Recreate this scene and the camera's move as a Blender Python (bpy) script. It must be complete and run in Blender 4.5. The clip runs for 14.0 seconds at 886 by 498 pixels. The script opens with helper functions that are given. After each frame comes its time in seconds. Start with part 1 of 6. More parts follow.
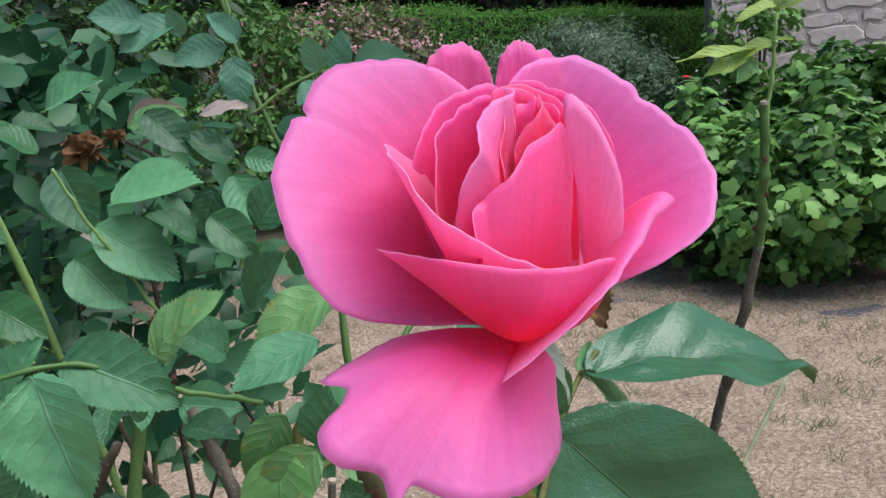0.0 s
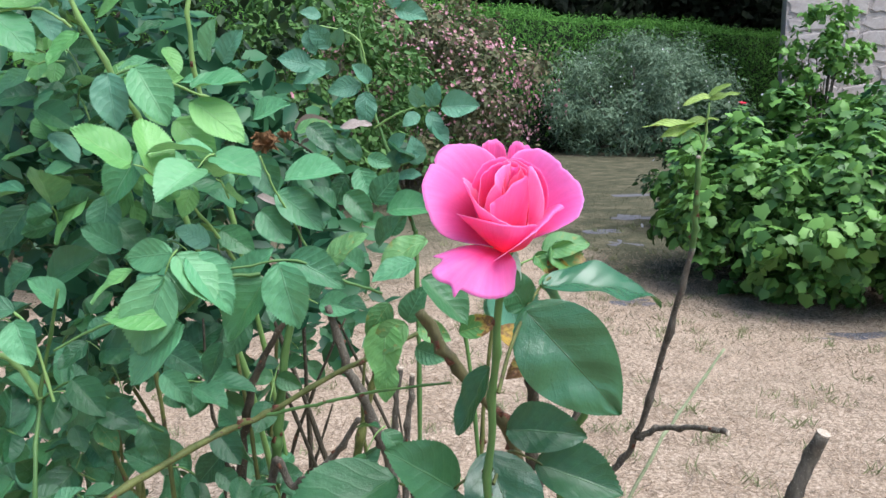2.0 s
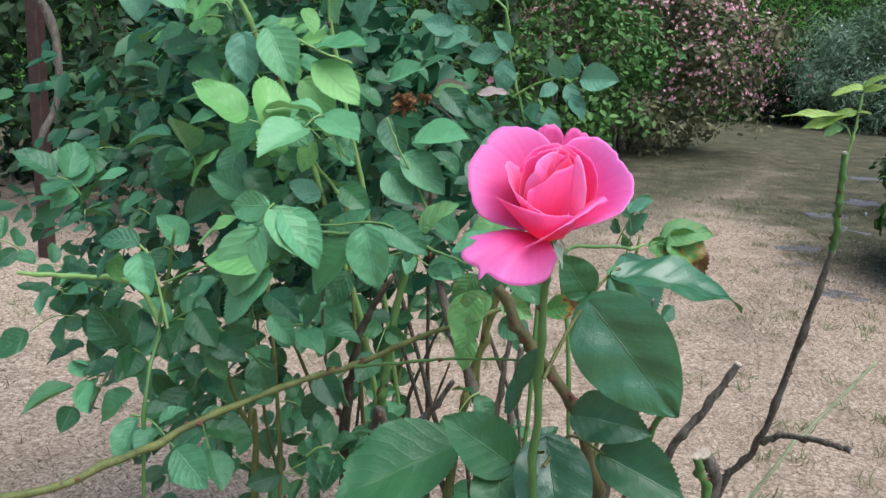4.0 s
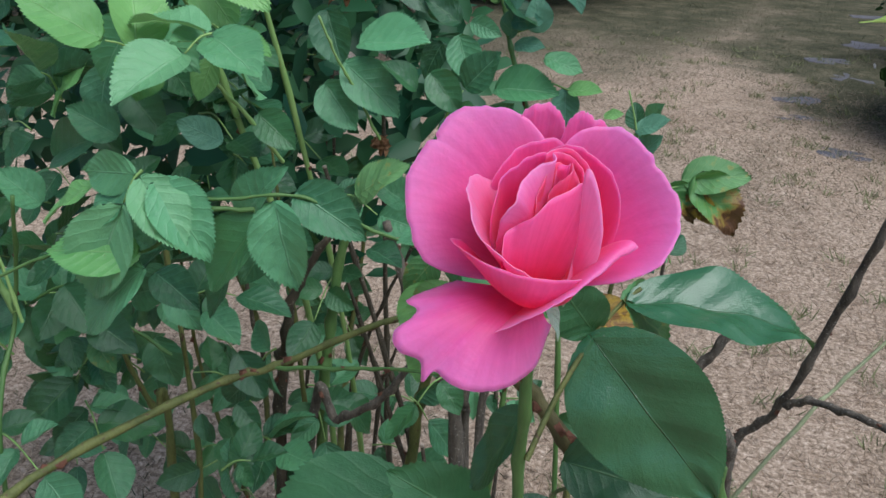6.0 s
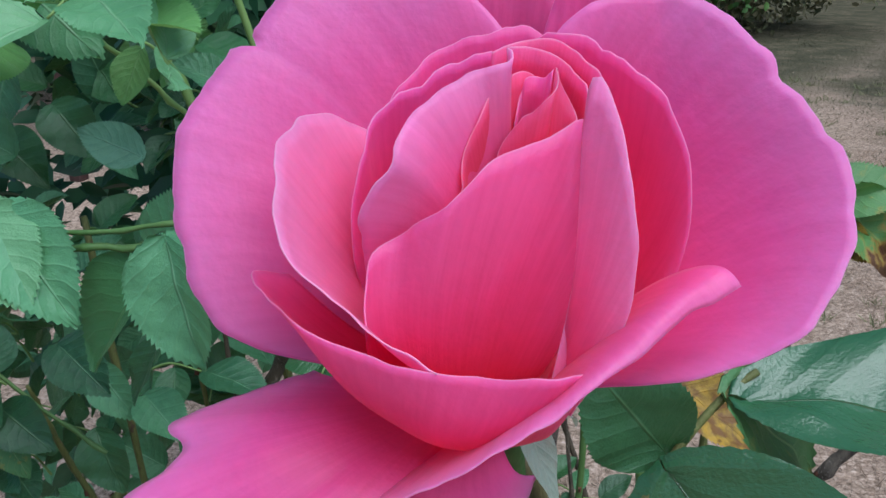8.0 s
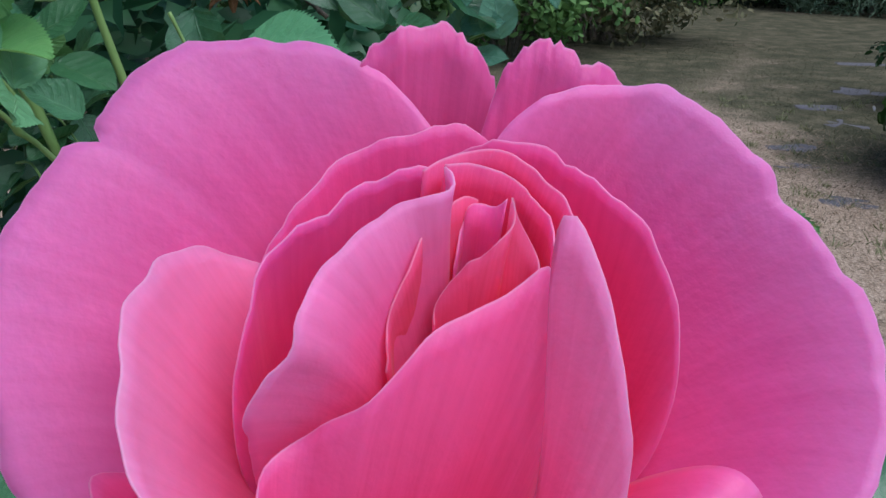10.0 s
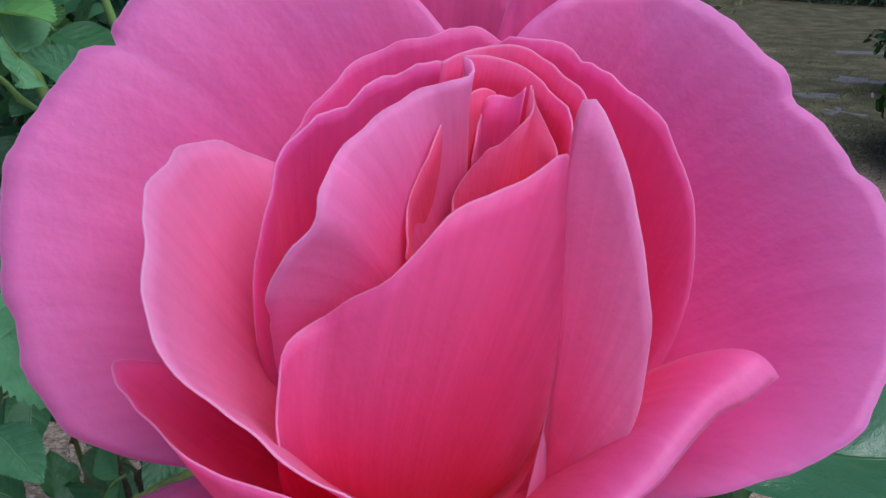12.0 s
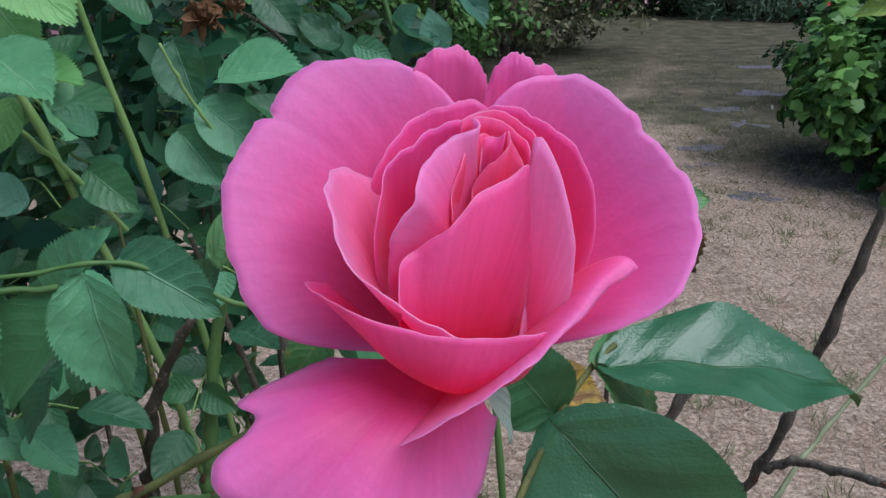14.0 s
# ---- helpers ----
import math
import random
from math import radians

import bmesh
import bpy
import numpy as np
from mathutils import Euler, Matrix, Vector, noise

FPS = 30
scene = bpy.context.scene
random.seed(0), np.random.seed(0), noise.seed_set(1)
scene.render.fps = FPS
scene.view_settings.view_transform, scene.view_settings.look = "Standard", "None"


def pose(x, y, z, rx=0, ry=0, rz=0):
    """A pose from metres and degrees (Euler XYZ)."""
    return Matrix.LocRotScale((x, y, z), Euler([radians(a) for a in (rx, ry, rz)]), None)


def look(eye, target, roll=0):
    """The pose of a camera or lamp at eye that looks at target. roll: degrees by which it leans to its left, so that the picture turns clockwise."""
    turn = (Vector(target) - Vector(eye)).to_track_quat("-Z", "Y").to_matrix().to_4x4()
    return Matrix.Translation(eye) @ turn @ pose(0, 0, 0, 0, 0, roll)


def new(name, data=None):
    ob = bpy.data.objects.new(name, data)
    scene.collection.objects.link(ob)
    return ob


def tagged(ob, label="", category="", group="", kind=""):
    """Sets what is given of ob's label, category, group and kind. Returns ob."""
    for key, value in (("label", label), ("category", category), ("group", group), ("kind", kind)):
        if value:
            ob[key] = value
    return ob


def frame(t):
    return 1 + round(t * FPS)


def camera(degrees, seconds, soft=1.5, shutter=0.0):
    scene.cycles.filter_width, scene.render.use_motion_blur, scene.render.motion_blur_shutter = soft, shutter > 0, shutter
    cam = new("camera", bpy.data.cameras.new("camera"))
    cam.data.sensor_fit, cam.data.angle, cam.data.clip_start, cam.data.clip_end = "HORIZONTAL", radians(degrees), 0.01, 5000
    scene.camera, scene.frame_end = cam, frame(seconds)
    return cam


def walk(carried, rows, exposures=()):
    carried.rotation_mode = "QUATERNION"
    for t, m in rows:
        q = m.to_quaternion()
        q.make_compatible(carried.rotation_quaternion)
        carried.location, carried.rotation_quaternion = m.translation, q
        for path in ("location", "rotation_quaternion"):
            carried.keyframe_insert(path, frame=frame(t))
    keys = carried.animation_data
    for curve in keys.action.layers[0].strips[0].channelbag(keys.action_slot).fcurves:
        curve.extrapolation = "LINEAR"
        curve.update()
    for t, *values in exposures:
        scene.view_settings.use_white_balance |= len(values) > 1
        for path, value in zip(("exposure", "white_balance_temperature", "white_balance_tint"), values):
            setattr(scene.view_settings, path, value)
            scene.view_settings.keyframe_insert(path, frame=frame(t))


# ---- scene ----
cam = camera(52.0, 14.0, soft=1.5)
PATH = [
    (0, (-0.0452, -0.2089, 0.86), (-0.0099, 0.2824, 0.7754), -5.64),
    (0.5, (-0.0407, -0.2078, 0.8699), (-0.0209, 0.286, 0.7945), -4.82),
    (1, (-0.0282, -0.2462, 0.8806), (-0.0126, 0.2465, 0.7962), -4.33),
    (1.5, (-0.0215, -0.4108, 0.894), (-0.0049, 0.0814, 0.8077), -2.34),
    (2, (-0.0612, -0.5776, 0.9054), (-0.0549, -0.0853, 0.8183), -0.21),
    (2.5, (-0.0428, -0.6715, 0.9251), (-0.0428, -0.1791, 0.8383), -0.7),
    (3, (0.0463, -0.6521, 0.9019), (-0.0351, -0.1652, 0.8226), 1.71),
    (3.2, (0.0579, -0.6441, 0.8977), (-0.0448, -0.1615, 0.8168), 1.82),
    (5.3, (0.0326, -0.3777, 0.9785), (-0.0752, 0.0731, 0.791), 2.63),
    (5.5, (0.0281, -0.3543, 0.9681), (-0.0728, 0.0953, 0.7738), 2.7),
    (6, (0.0152, -0.3233, 0.9594), (-0.0779, 0.1256, 0.7601), 3.09),
    (6.5, (0.0067, -0.2923, 0.9466), (-0.0825, 0.1587, 0.75), 2.8),
    (7, (0.0107, -0.2788, 0.9433), (-0.0821, 0.1712, 0.7459), 2.34),
    (7.5, (0.017, -0.2492, 0.9287), (-0.0758, 0.2009, 0.7318), 1.54),
    (8, (0.0223, -0.1274, 0.8772), (-0.1326, 0.3163, 0.7066), -0.72),
    (8.2, (0.0133, -0.1077, 0.8775), (-0.1167, 0.3384, 0.6927), 0.59),
    (8.4, (0.0093, -0.0959, 0.8765), (-0.1089, 0.355, 0.6957), 0.8),
    (8.7, (0.0067, -0.0918, 0.885), (-0.0886, 0.3609, 0.6954), 1.33),
    (10.8, (0.0061, -0.0914, 0.8807), (-0.0869, 0.3753, 0.7273), 1.54),
    (11, (0.0091, -0.0926, 0.8784), (-0.0979, 0.3715, 0.7259), 1.26),
    (11.5, (0.0076, -0.0946, 0.8783), (-0.0894, 0.3689, 0.7177), 1.5),
    (12, (0.005, -0.0962, 0.874), (-0.0854, 0.3642, 0.7013), 1.49),
    (12.5, (0.0013, -0.1012, 0.8759), (-0.0735, 0.3607, 0.6998), 0.89),
    (13, (0.006, -0.1338, 0.8709), (-0.0832, 0.341, 0.742), 0.03),
    (13.5, (0.002, -0.1757, 0.8878), (-0.0576, 0.2968, 0.7353), 0.3),
    (14, (0.0023, -0.1896, 0.8943), (-0.0502, 0.2818, 0.7361), -0.25),
]
walk(cam, [(t, look(eye, target, roll)) for t, eye, target, roll in PATH],
     [(0, 0.85, 6400, 11), (0.5, 0.88, 6400, 11), (1.0, 0.52, 6400, 11), (1.5, 0.82, 6300, 10), (2.0, 1.4, 6200, 9), (2.5, 1.7, 6150, 8), (3.2, 1.52, 6150, 8), (5.3, 0.58, 6150, 9),
      (6.4, 0.58, 6000, 9), (7.0, 0.58, 5780, 9), (7.5, 0.54, 5780, 9), (8.0, 0.5, 5800, 11), (8.5, 0.46, 5850, 12), (11.5, 0.3, 5850, 12), (12.3, 0.25, 5850, 12), (13.0, 0.35, 5850, 12), (14.0, 0.4, 5850, 12)])

# ---------------------------------------------------------------- light
world = bpy.data.worlds.new("overcast_sky")
scene.world = world
world.use_nodes = True
wn = world.node_tree
sky = wn.nodes.new("ShaderNodeTexSky")
sky.sky_type = "NISHITA"
sky.sun_disc = False
sky.sun_elevation, sky.sun_rotation = radians(63), radians(124)
sky.air_density, sky.dust_density, sky.ozone_density = 1.0, 1.0, 2.0
wn.nodes["Background"].inputs["Strength"].default_value = 0.09
wn.links.new(sky.outputs["Color"], wn.nodes["Background"].inputs["Color"])
sun_data = bpy.data.lights.new("sun", "SUN")
sun_data.energy, sun_data.angle, sun_data.color = 2.75, radians(58), (1.0, 0.98, 0.96)
sun = new("sun", sun_data)
sun.matrix_world = look((2.3, -1.55, 6.2), (0, 0, 0.8))


# ---------------------------------------------------------------- materials
def material(name):
    mat = bpy.data.materials.new(name)
    mat.use_nodes = True
    nt = mat.node_tree
    return mat, nt, nt.nodes["Principled BSDF"], nt.nodes["Material Output"]


def node(nt, kind, **values):
    n = nt.nodes.new(kind)
    for key, value in values.items():
        n.inputs[key.replace("_", " ")].default_value = value
    return n


def maths(nt, op, a, b=None, c=None):
    n = nt.nodes.new("ShaderNodeMath")
    n.operation = op
    for i, v in enumerate((a, b, c)):
        if v is None:
            continue
        if isinstance(v, (int, float)):
            n.inputs[i].default_value = v
        else:
            nt.links.new(v, n.inputs[i])
    return n.outputs[0]


def ramp(nt, fac, *stops):
    n = nt.nodes.new("ShaderNodeValToRGB")
    els = n.color_ramp.elements
    while len(els) < len(stops):
        els.new(0.5)
    for el, (pos, col) in zip(els, stops):
        el.position, el.color = pos, (*col, 1)
    nt.links.new(fac, n.inputs[0])
    return n.outputs[0]


def mix(nt, fac, a, b, kind="MIX"):
    n = nt.nodes.new("ShaderNodeMix")
    n.data_type, n.blend_type = "RGBA", kind
    for socket, v in ((n.inputs[0], fac), (n.inputs[6], a), (n.inputs[7], b)):
        if isinstance(v, (int, float)):
            socket.default_value = v
        elif isinstance(v, tuple):
            socket.default_value = (*v, 1)
        else:
            nt.links.new(v, socket)
    return n.outputs[2]


def noise_tex(nt, scale, detail=4.0, rough=0.55, coords="Object", stretch=(1, 1, 1)):
    tc = nt.nodes.new("ShaderNodeTexCoord")
    mp = nt.nodes.new("ShaderNodeMapping")
    mp.inputs["Scale"].default_value = stretch
    nt.links.new(tc.outputs[coords], mp.inputs["Vector"])
    n = node(nt, "ShaderNodeTexNoise", Scale=scale, Detail=detail, Roughness=rough)
    nt.links.new(mp.outputs[0], n.inputs["Vector"])
    return n.outputs[0]


def bump(nt, bsdf, height, strength=0.3, distance=0.01):
    n = node(nt, "ShaderNodeBump", Strength=strength, Distance=distance)
    nt.links.new(height, n.inputs["Height"])
    nt.links.new(n.outputs[0], bsdf.inputs["Normal"])
    return n.outputs[0]


def sheet_shader(nt, bsdf, out, colour, through_colour, amount, normal=None):
    """A thin sheet that lets some light through."""
    tr = nt.nodes.new("ShaderNodeBsdfTranslucent")
    nt.links.new(through_colour, tr.inputs["Color"])
    if normal is not None:
        nt.links.new(normal, tr.inputs["Normal"])
    mx = nt.nodes.new("ShaderNodeMixShader")
    mx.inputs[0].default_value = amount
    nt.links.new(colour, bsdf.inputs["Base Color"])
    nt.links.new(bsdf.outputs[0], mx.inputs[1])
    nt.links.new(tr.outputs[0], mx.inputs[2])
    nt.links.new(mx.outputs[0], out.inputs["Surface"])


def petal_material(name, base, body, pale, rim):
    mat, nt, bsdf, out = material(name)
    uv = nt.nodes.new("ShaderNodeUVMap")
    sep = nt.nodes.new("ShaderNodeSeparateXYZ")
    nt.links.new(uv.outputs[0], sep.inputs[0])
    u, v = sep.outputs[0], sep.outputs[1]
    fibre = noise_tex(nt, 1.0, 4, 0.6, "UV", (46, 2.2, 1))
    cloud = noise_tex(nt, 70, 4, 0.6)
    fleck = noise_tex(nt, 420, 3, 0.6)
    vv = maths(nt, "ADD", v, maths(nt, "MULTIPLY_ADD", fibre, 0.15, -0.075))
    col = ramp(nt, vv, (0.0, (0.94, 0.10, 0.16)), (0.1, base), (0.36, base), (0.7, body), (1.0, pale))
    edge = nt.nodes.new("ShaderNodeClamp")
    nt.links.new(maths(nt, "MULTIPLY_ADD", v, 200.0, -199.0), edge.inputs[0])
    col = mix(nt, maths(nt, "MULTIPLY", edge.outputs[0], 0.6), col, rim)
    shade = maths(nt, "MULTIPLY_ADD", fibre, 0.16, 0.92)
    shade = maths(nt, "MULTIPLY", shade, maths(nt, "MULTIPLY_ADD", cloud, 0.18, 0.91))
    mottle = noise_tex(nt, 420, 3, 0.7)
    shade = maths(nt, "MULTIPLY", shade, maths(nt, "MULTIPLY_ADD", mottle, 0.08, 0.96))
    grey = nt.nodes.new("ShaderNodeCombineColor")
    for i in range(3):
        nt.links.new(shade, grey.inputs[i])
    col = mix(nt, 1.0, col, grey.outputs[0], "MULTIPLY")
    info = nt.nodes.new("ShaderNodeObjectInfo")
    hue = nt.nodes.new("ShaderNodeHueSaturation")
    nt.links.new(maths(nt, "MULTIPLY_ADD", info.outputs["Random"], 0.012, 0.494), hue.inputs["Hue"])
    nt.links.new(col, hue.inputs["Color"])
    col = hue.outputs[0]
    bsdf.inputs["Roughness"].default_value = 0.42
    bsdf.inputs["Specular IOR Level"].default_value = 0.35
    bsdf.inputs["Sheen Weight"].default_value = 0.12
    bsdf.inputs["Sheen Roughness"].default_value = 0.4
    bsdf.inputs["Subsurface Weight"].default_value = 0.35
    bsdf.inputs["Subsurface Radius"].default_value = (0.004, 0.0012, 0.0015)
    bsdf.inputs["Subsurface Scale"].default_value = 1.0
    nrm = bump(nt, bsdf, maths(nt, "ADD", maths(nt, "MULTIPLY", fibre, 0.16), maths(nt, "ADD", maths(nt, "MULTIPLY", fleck, 0.4), cloud)), 0.35, 0.001)
    sheet_shader(nt, bsdf, out, col, col, 0.47, nrm)
    return mat


def leaf_material(name, dark, light, vein, rough=0.42, veins=7.0, spots=None, spotted=0.0, amount=0.22, island=False, relief=0.5, rib=22.0, ribs=0.3, gloss=0.45, tip=0.0):
    mat, nt, bsdf, out = material(name)
    uv = nt.nodes.new("ShaderNodeUVMap")
    sep = nt.nodes.new("ShaderNodeSeparateXYZ")
    nt.links.new(uv.outputs[0], sep.inputs[0])
    across = maths(nt, "MULTIPLY", maths(nt, "ABSOLUTE", maths(nt, "SUBTRACT", sep.outputs[0], 0.5)), 2.0)
    wob = noise_tex(nt, 3.0, 2, 0.5, "UV")
    run = maths(nt, "ADD", maths(nt, "SUBTRACT", maths(nt, "MULTIPLY", sep.outputs[1], veins), maths(nt, "MULTIPLY", across, 2.0)), maths(nt, "MULTIPLY", wob, 0.7))
    saw = maths(nt, "ABSOLUTE", maths(nt, "SUBTRACT", maths(nt, "FRACT", run), 0.5))
    side = maths(nt, "SUBTRACT", 1.0, maths(nt, "MINIMUM", maths(nt, "MULTIPLY", saw, 9.0), 1.0))
    mid = maths(nt, "SUBTRACT", 1.0, maths(nt, "MINIMUM", maths(nt, "MULTIPLY", across, rib), 1.0))
    lines = maths(nt, "MAXIMUM", maths(nt, "MULTIPLY", side, ribs), mid)
    cloud = noise_tex(nt, 7, 5, 0.6)
    grain = noise_tex(nt, 110, 3, 0.6)
    pick = nt.nodes.new("ShaderNodeNewGeometry").outputs["Random Per Island"] if island else nt.nodes.new("ShaderNodeObjectInfo").outputs["Random"]
    tone = maths(nt, "ADD", maths(nt, "MULTIPLY", maths(nt, "POWER", pick, 1.5), 1.05), maths(nt, "MULTIPLY_ADD", cloud, 0.8, -0.36))
    col = mix(nt, tone, dark, light)
    col = mix(nt, maths(nt, "MULTIPLY", lines, 0.58), col, vein)
    if spots:
        patch = noise_tex(nt, 5.5, 4, 0.6)
        if tip:
            patch = maths(nt, "ADD", patch, maths(nt, "MULTIPLY_ADD", sep.outputs[1], tip, -0.45 * tip))
        edge = maths(nt, "MULTIPLY_ADD", patch, 5.0, -5.0 * (0.68 - 0.4 * spotted))
        clamp = nt.nodes.new("ShaderNodeClamp")
        nt.links.new(edge, clamp.inputs[0])
        col = mix(nt, clamp.outputs[0], col, ramp(nt, patch, (0.45, (0.42, 0.33, 0.04)), (0.62, spots), (0.72, (0.09, 0.035, 0.015))))
    bsdf.inputs["Roughness"].default_value = rough
    bsdf.inputs["Specular IOR Level"].default_value = gloss
    height = maths(nt, "ADD", maths(nt, "MULTIPLY_ADD", saw, 0.4, maths(nt, "MULTIPLY", lines, -0.6)), maths(nt, "ADD", maths(nt, "MULTIPLY", cloud, 0.9), maths(nt, "MULTIPLY", grain, 0.2)))
    nrm = bump(nt, bsdf, height, relief, 0.002)
    back = mix(nt, 0.45, col, (0.30, 0.42, 0.06))
    sheet_shader(nt, bsdf, out, col, back, amount, nrm)
    return mat


def rough_material(name, a, b, scale, rough=0.8, relief=0.5, depth=0.004, stretch=(1, 1, 1), speck=None):
    mat, nt, bsdf, out = material(name)
    big = noise_tex(nt, scale, 5, 0.6, "Object", stretch)
    fine = noise_tex(nt, scale * 9, 4, 0.65, "Object", stretch)
    fac = maths(nt, "ADD", maths(nt, "MULTIPLY_ADD", big, 1.6, -0.5), maths(nt, "MULTIPLY_ADD", fine, 0.6, -0.3))
    col = mix(nt, fac, a, b)
    if speck:
        dots = noise_tex(nt, scale * 3.1, 2, 0.5)
        clamp = nt.nodes.new("ShaderNodeClamp")
        nt.links.new(maths(nt, "MULTIPLY_ADD", dots, 9.0, -5.6), clamp.inputs[0])
        col = mix(nt, clamp.outputs[0], col, speck)
    nt.links.new(col, bsdf.inputs["Base Color"])
    bsdf.inputs["Roughness"].default_value = rough
    bsdf.inputs["Specular IOR Level"].default_value = 0.3
    bump(nt, bsdf, maths(nt, "ADD", big, maths(nt, "MULTIPLY", fine, 0.5)), relief, depth)
    return mat


def island_material(name, a, b, rough=0.85, amount=0.2):
    mat, nt, bsdf, out = material(name)
    pick = nt.nodes.new("ShaderNodeNewGeometry").outputs["Random Per Island"]
    far = noise_tex(nt, 1.6, 3)
    col = mix(nt, maths(nt, "ADD", maths(nt, "MULTIPLY", pick, 0.8), maths(nt, "MULTIPLY_ADD", far, 0.8, -0.3)), a, b)
    bsdf.inputs["Roughness"].default_value = rough
    bsdf.inputs["Specular IOR Level"].default_value = 0.3
    sheet_shader(nt, bsdf, out, col, col, amount)
    return mat


M_PETAL = petal_material("rose_petal", (0.94, 0.032, 0.125), (0.93, 0.068, 0.27), (0.94, 0.138, 0.44), (0.95, 0.40, 0.67))
# Redder heart petals, deepened further to paint the dark of the crevices.
M_HEART = petal_material("rose_heart_petal", (0.86, 0.013, 0.042), (0.91, 0.034, 0.12), (0.94, 0.11, 0.32), (0.95, 0.40, 0.64))
M_OUTER = petal_material("rose_outer_petal", (0.95, 0.060, 0.25), (0.94, 0.126, 0.425), (0.93, 0.24, 0.59), (0.94, 0.41, 0.71))
# Paler petals; the lightest stop also paints the highlights near their edges.
M_PALE = petal_material("rose_pale_petal", (0.97, 0.062, 0.19), (0.96, 0.15, 0.40), (0.96, 0.29, 0.59), (0.95, 0.48, 0.73))
M_LEAF = leaf_material("rose_leaf", (0.014, 0.064, 0.022), (0.028, 0.112, 0.042), (0.075, 0.085, 0.025), 0.27, relief=0.6, rib=60.0, ribs=0.05, gloss=0.75, amount=0.12)
M_LIME = leaf_material("rose_leaf_lime", (0.17, 0.28, 0.045), (0.32, 0.45, 0.10), (0.4, 0.5, 0.2), 0.45, amount=0.3)
M_BLUE = leaf_material("rose_leaf_bluish", (0.020, 0.090, 0.042), (0.115, 0.33, 0.155), (0.20, 0.40, 0.22), 0.36, relief=0.6, ribs=0.2, gloss=0.42)
M_TEAL = leaf_material("rose_leaf_teal", (0.060, 0.185, 0.115), (0.125, 0.30, 0.19), (0.18, 0.34, 0.23), 0.44, relief=0.5, ribs=0.18, gloss=0.42)
# Dark green leaves; inside the bush their darkness also stands for shade.
M_SHADE = leaf_material("rose_leaf_deep_green_shade", (0.018, 0.078, 0.032), (0.052, 0.175, 0.064), (0.11, 0.22, 0.09), 0.34, relief=0.5, ribs=0.14, gloss=0.5)
M_BLUSH = leaf_material("rose_leaf_faded", (0.22, 0.15, 0.13), (0.42, 0.34, 0.31), (0.36, 0.26, 0.22), 0.5, relief=0.5, ribs=0.15)
M_MINT = leaf_material("rose_leaf_mint", (0.070, 0.245, 0.10), (0.155, 0.365, 0.17), (0.24, 0.43, 0.24), 0.4, relief=0.6, ribs=0.2, gloss=0.42)
M_YOUNG = leaf_material("rose_leaf_young", (0.10, 0.30, 0.09), (0.20, 0.44, 0.135), (0.30, 0.50, 0.22), 0.38, amount=0.3, relief=0.6, ribs=0.2, gloss=0.42)
# Darker leaf colour that holds the shade of the bush's depth.
M_DEEPSHADE = island_material("deep_shaded_rose_leaves", (0.008, 0.05, 0.024), (0.05, 0.15, 0.06), 0.45)
M_SICK = leaf_material("rose_leaf_yellowing", (0.06, 0.19, 0.06), (0.13, 0.29, 0.10), (0.26, 0.38, 0.16), 0.5, spots=(0.42, 0.30, 0.05), spotted=0.3)
M_DEAD = leaf_material("rose_leaf_withered", (0.10, 0.038, 0.014), (0.28, 0.15, 0.035), (0.14, 0.07, 0.03), 0.6, spots=(0.45, 0.28, 0.03), spotted=0.6)
M_TIPPED = leaf_material("rose_leaf_browning", (0.05, 0.17, 0.045), (0.12, 0.27, 0.07), (0.30, 0.30, 0.06), 0.5, spots=(0.40, 0.17, 0.03), spotted=0.42, tip=0.85)
M_SEPAL = leaf_material("sepal", (0.42, 0.54, 0.42), (0.66, 0.74, 0.64), (0.6, 0.7, 0.55), 0.6)
M_STEM = rough_material("green_cane", (0.05, 0.12, 0.03), (0.125, 0.22, 0.065), 60, 0.5, 0.4, 0.001, (1, 1, 0.2))
M_SHOOT = rough_material("pale_shoot", (0.14, 0.26, 0.07), (0.28, 0.40, 0.14), 60, 0.5, 0.3, 0.001, (1, 1, 0.2))
M_CANE = rough_material("brown_cane", (0.055, 0.046, 0.036), (0.235, 0.205, 0.16), 130, 0.85, 1.0, 0.003, (1, 1, 0.3), (0.30, 0.28, 0.24))
M_DARKCANE = rough_material("dark_cane", (0.026, 0.022, 0.014), (0.13, 0.105, 0.07), 110, 0.8, 1.0, 0.003, (1, 1, 0.3), (0.19, 0.17, 0.13))
M_OLIVE = rough_material("olive_cane", (0.06, 0.075, 0.02), (0.19, 0.20, 0.06), 70, 0.6, 0.8, 0.002, (1, 1, 0.4), (0.07, 0.04, 0.025))
M_THICKCANE = rough_material("thick_olive_brown_cane", (0.05, 0.046, 0.018), (0.16, 0.14, 0.055), 60, 0.6, 0.8, 0.002, (1, 1, 0.3), (0.10, 0.07, 0.04))
M_THORN = rough_material("thorn", (0.10, 0.035, 0.022), (0.24, 0.11, 0.06), 200, 0.5)
M_CUT = rough_material("cut_wood", (0.36, 0.29, 0.22), (0.60, 0.51, 0.41), 300, 0.8)
M_STALK = rough_material("dry_stalk", (0.20, 0.235, 0.12), (0.36, 0.38, 0.24), 80, 0.7)
M_DRY = rough_material("dry_bloom", (0.16, 0.07, 0.03), (0.46, 0.27, 0.13), 120, 0.9, 0.7, 0.002)


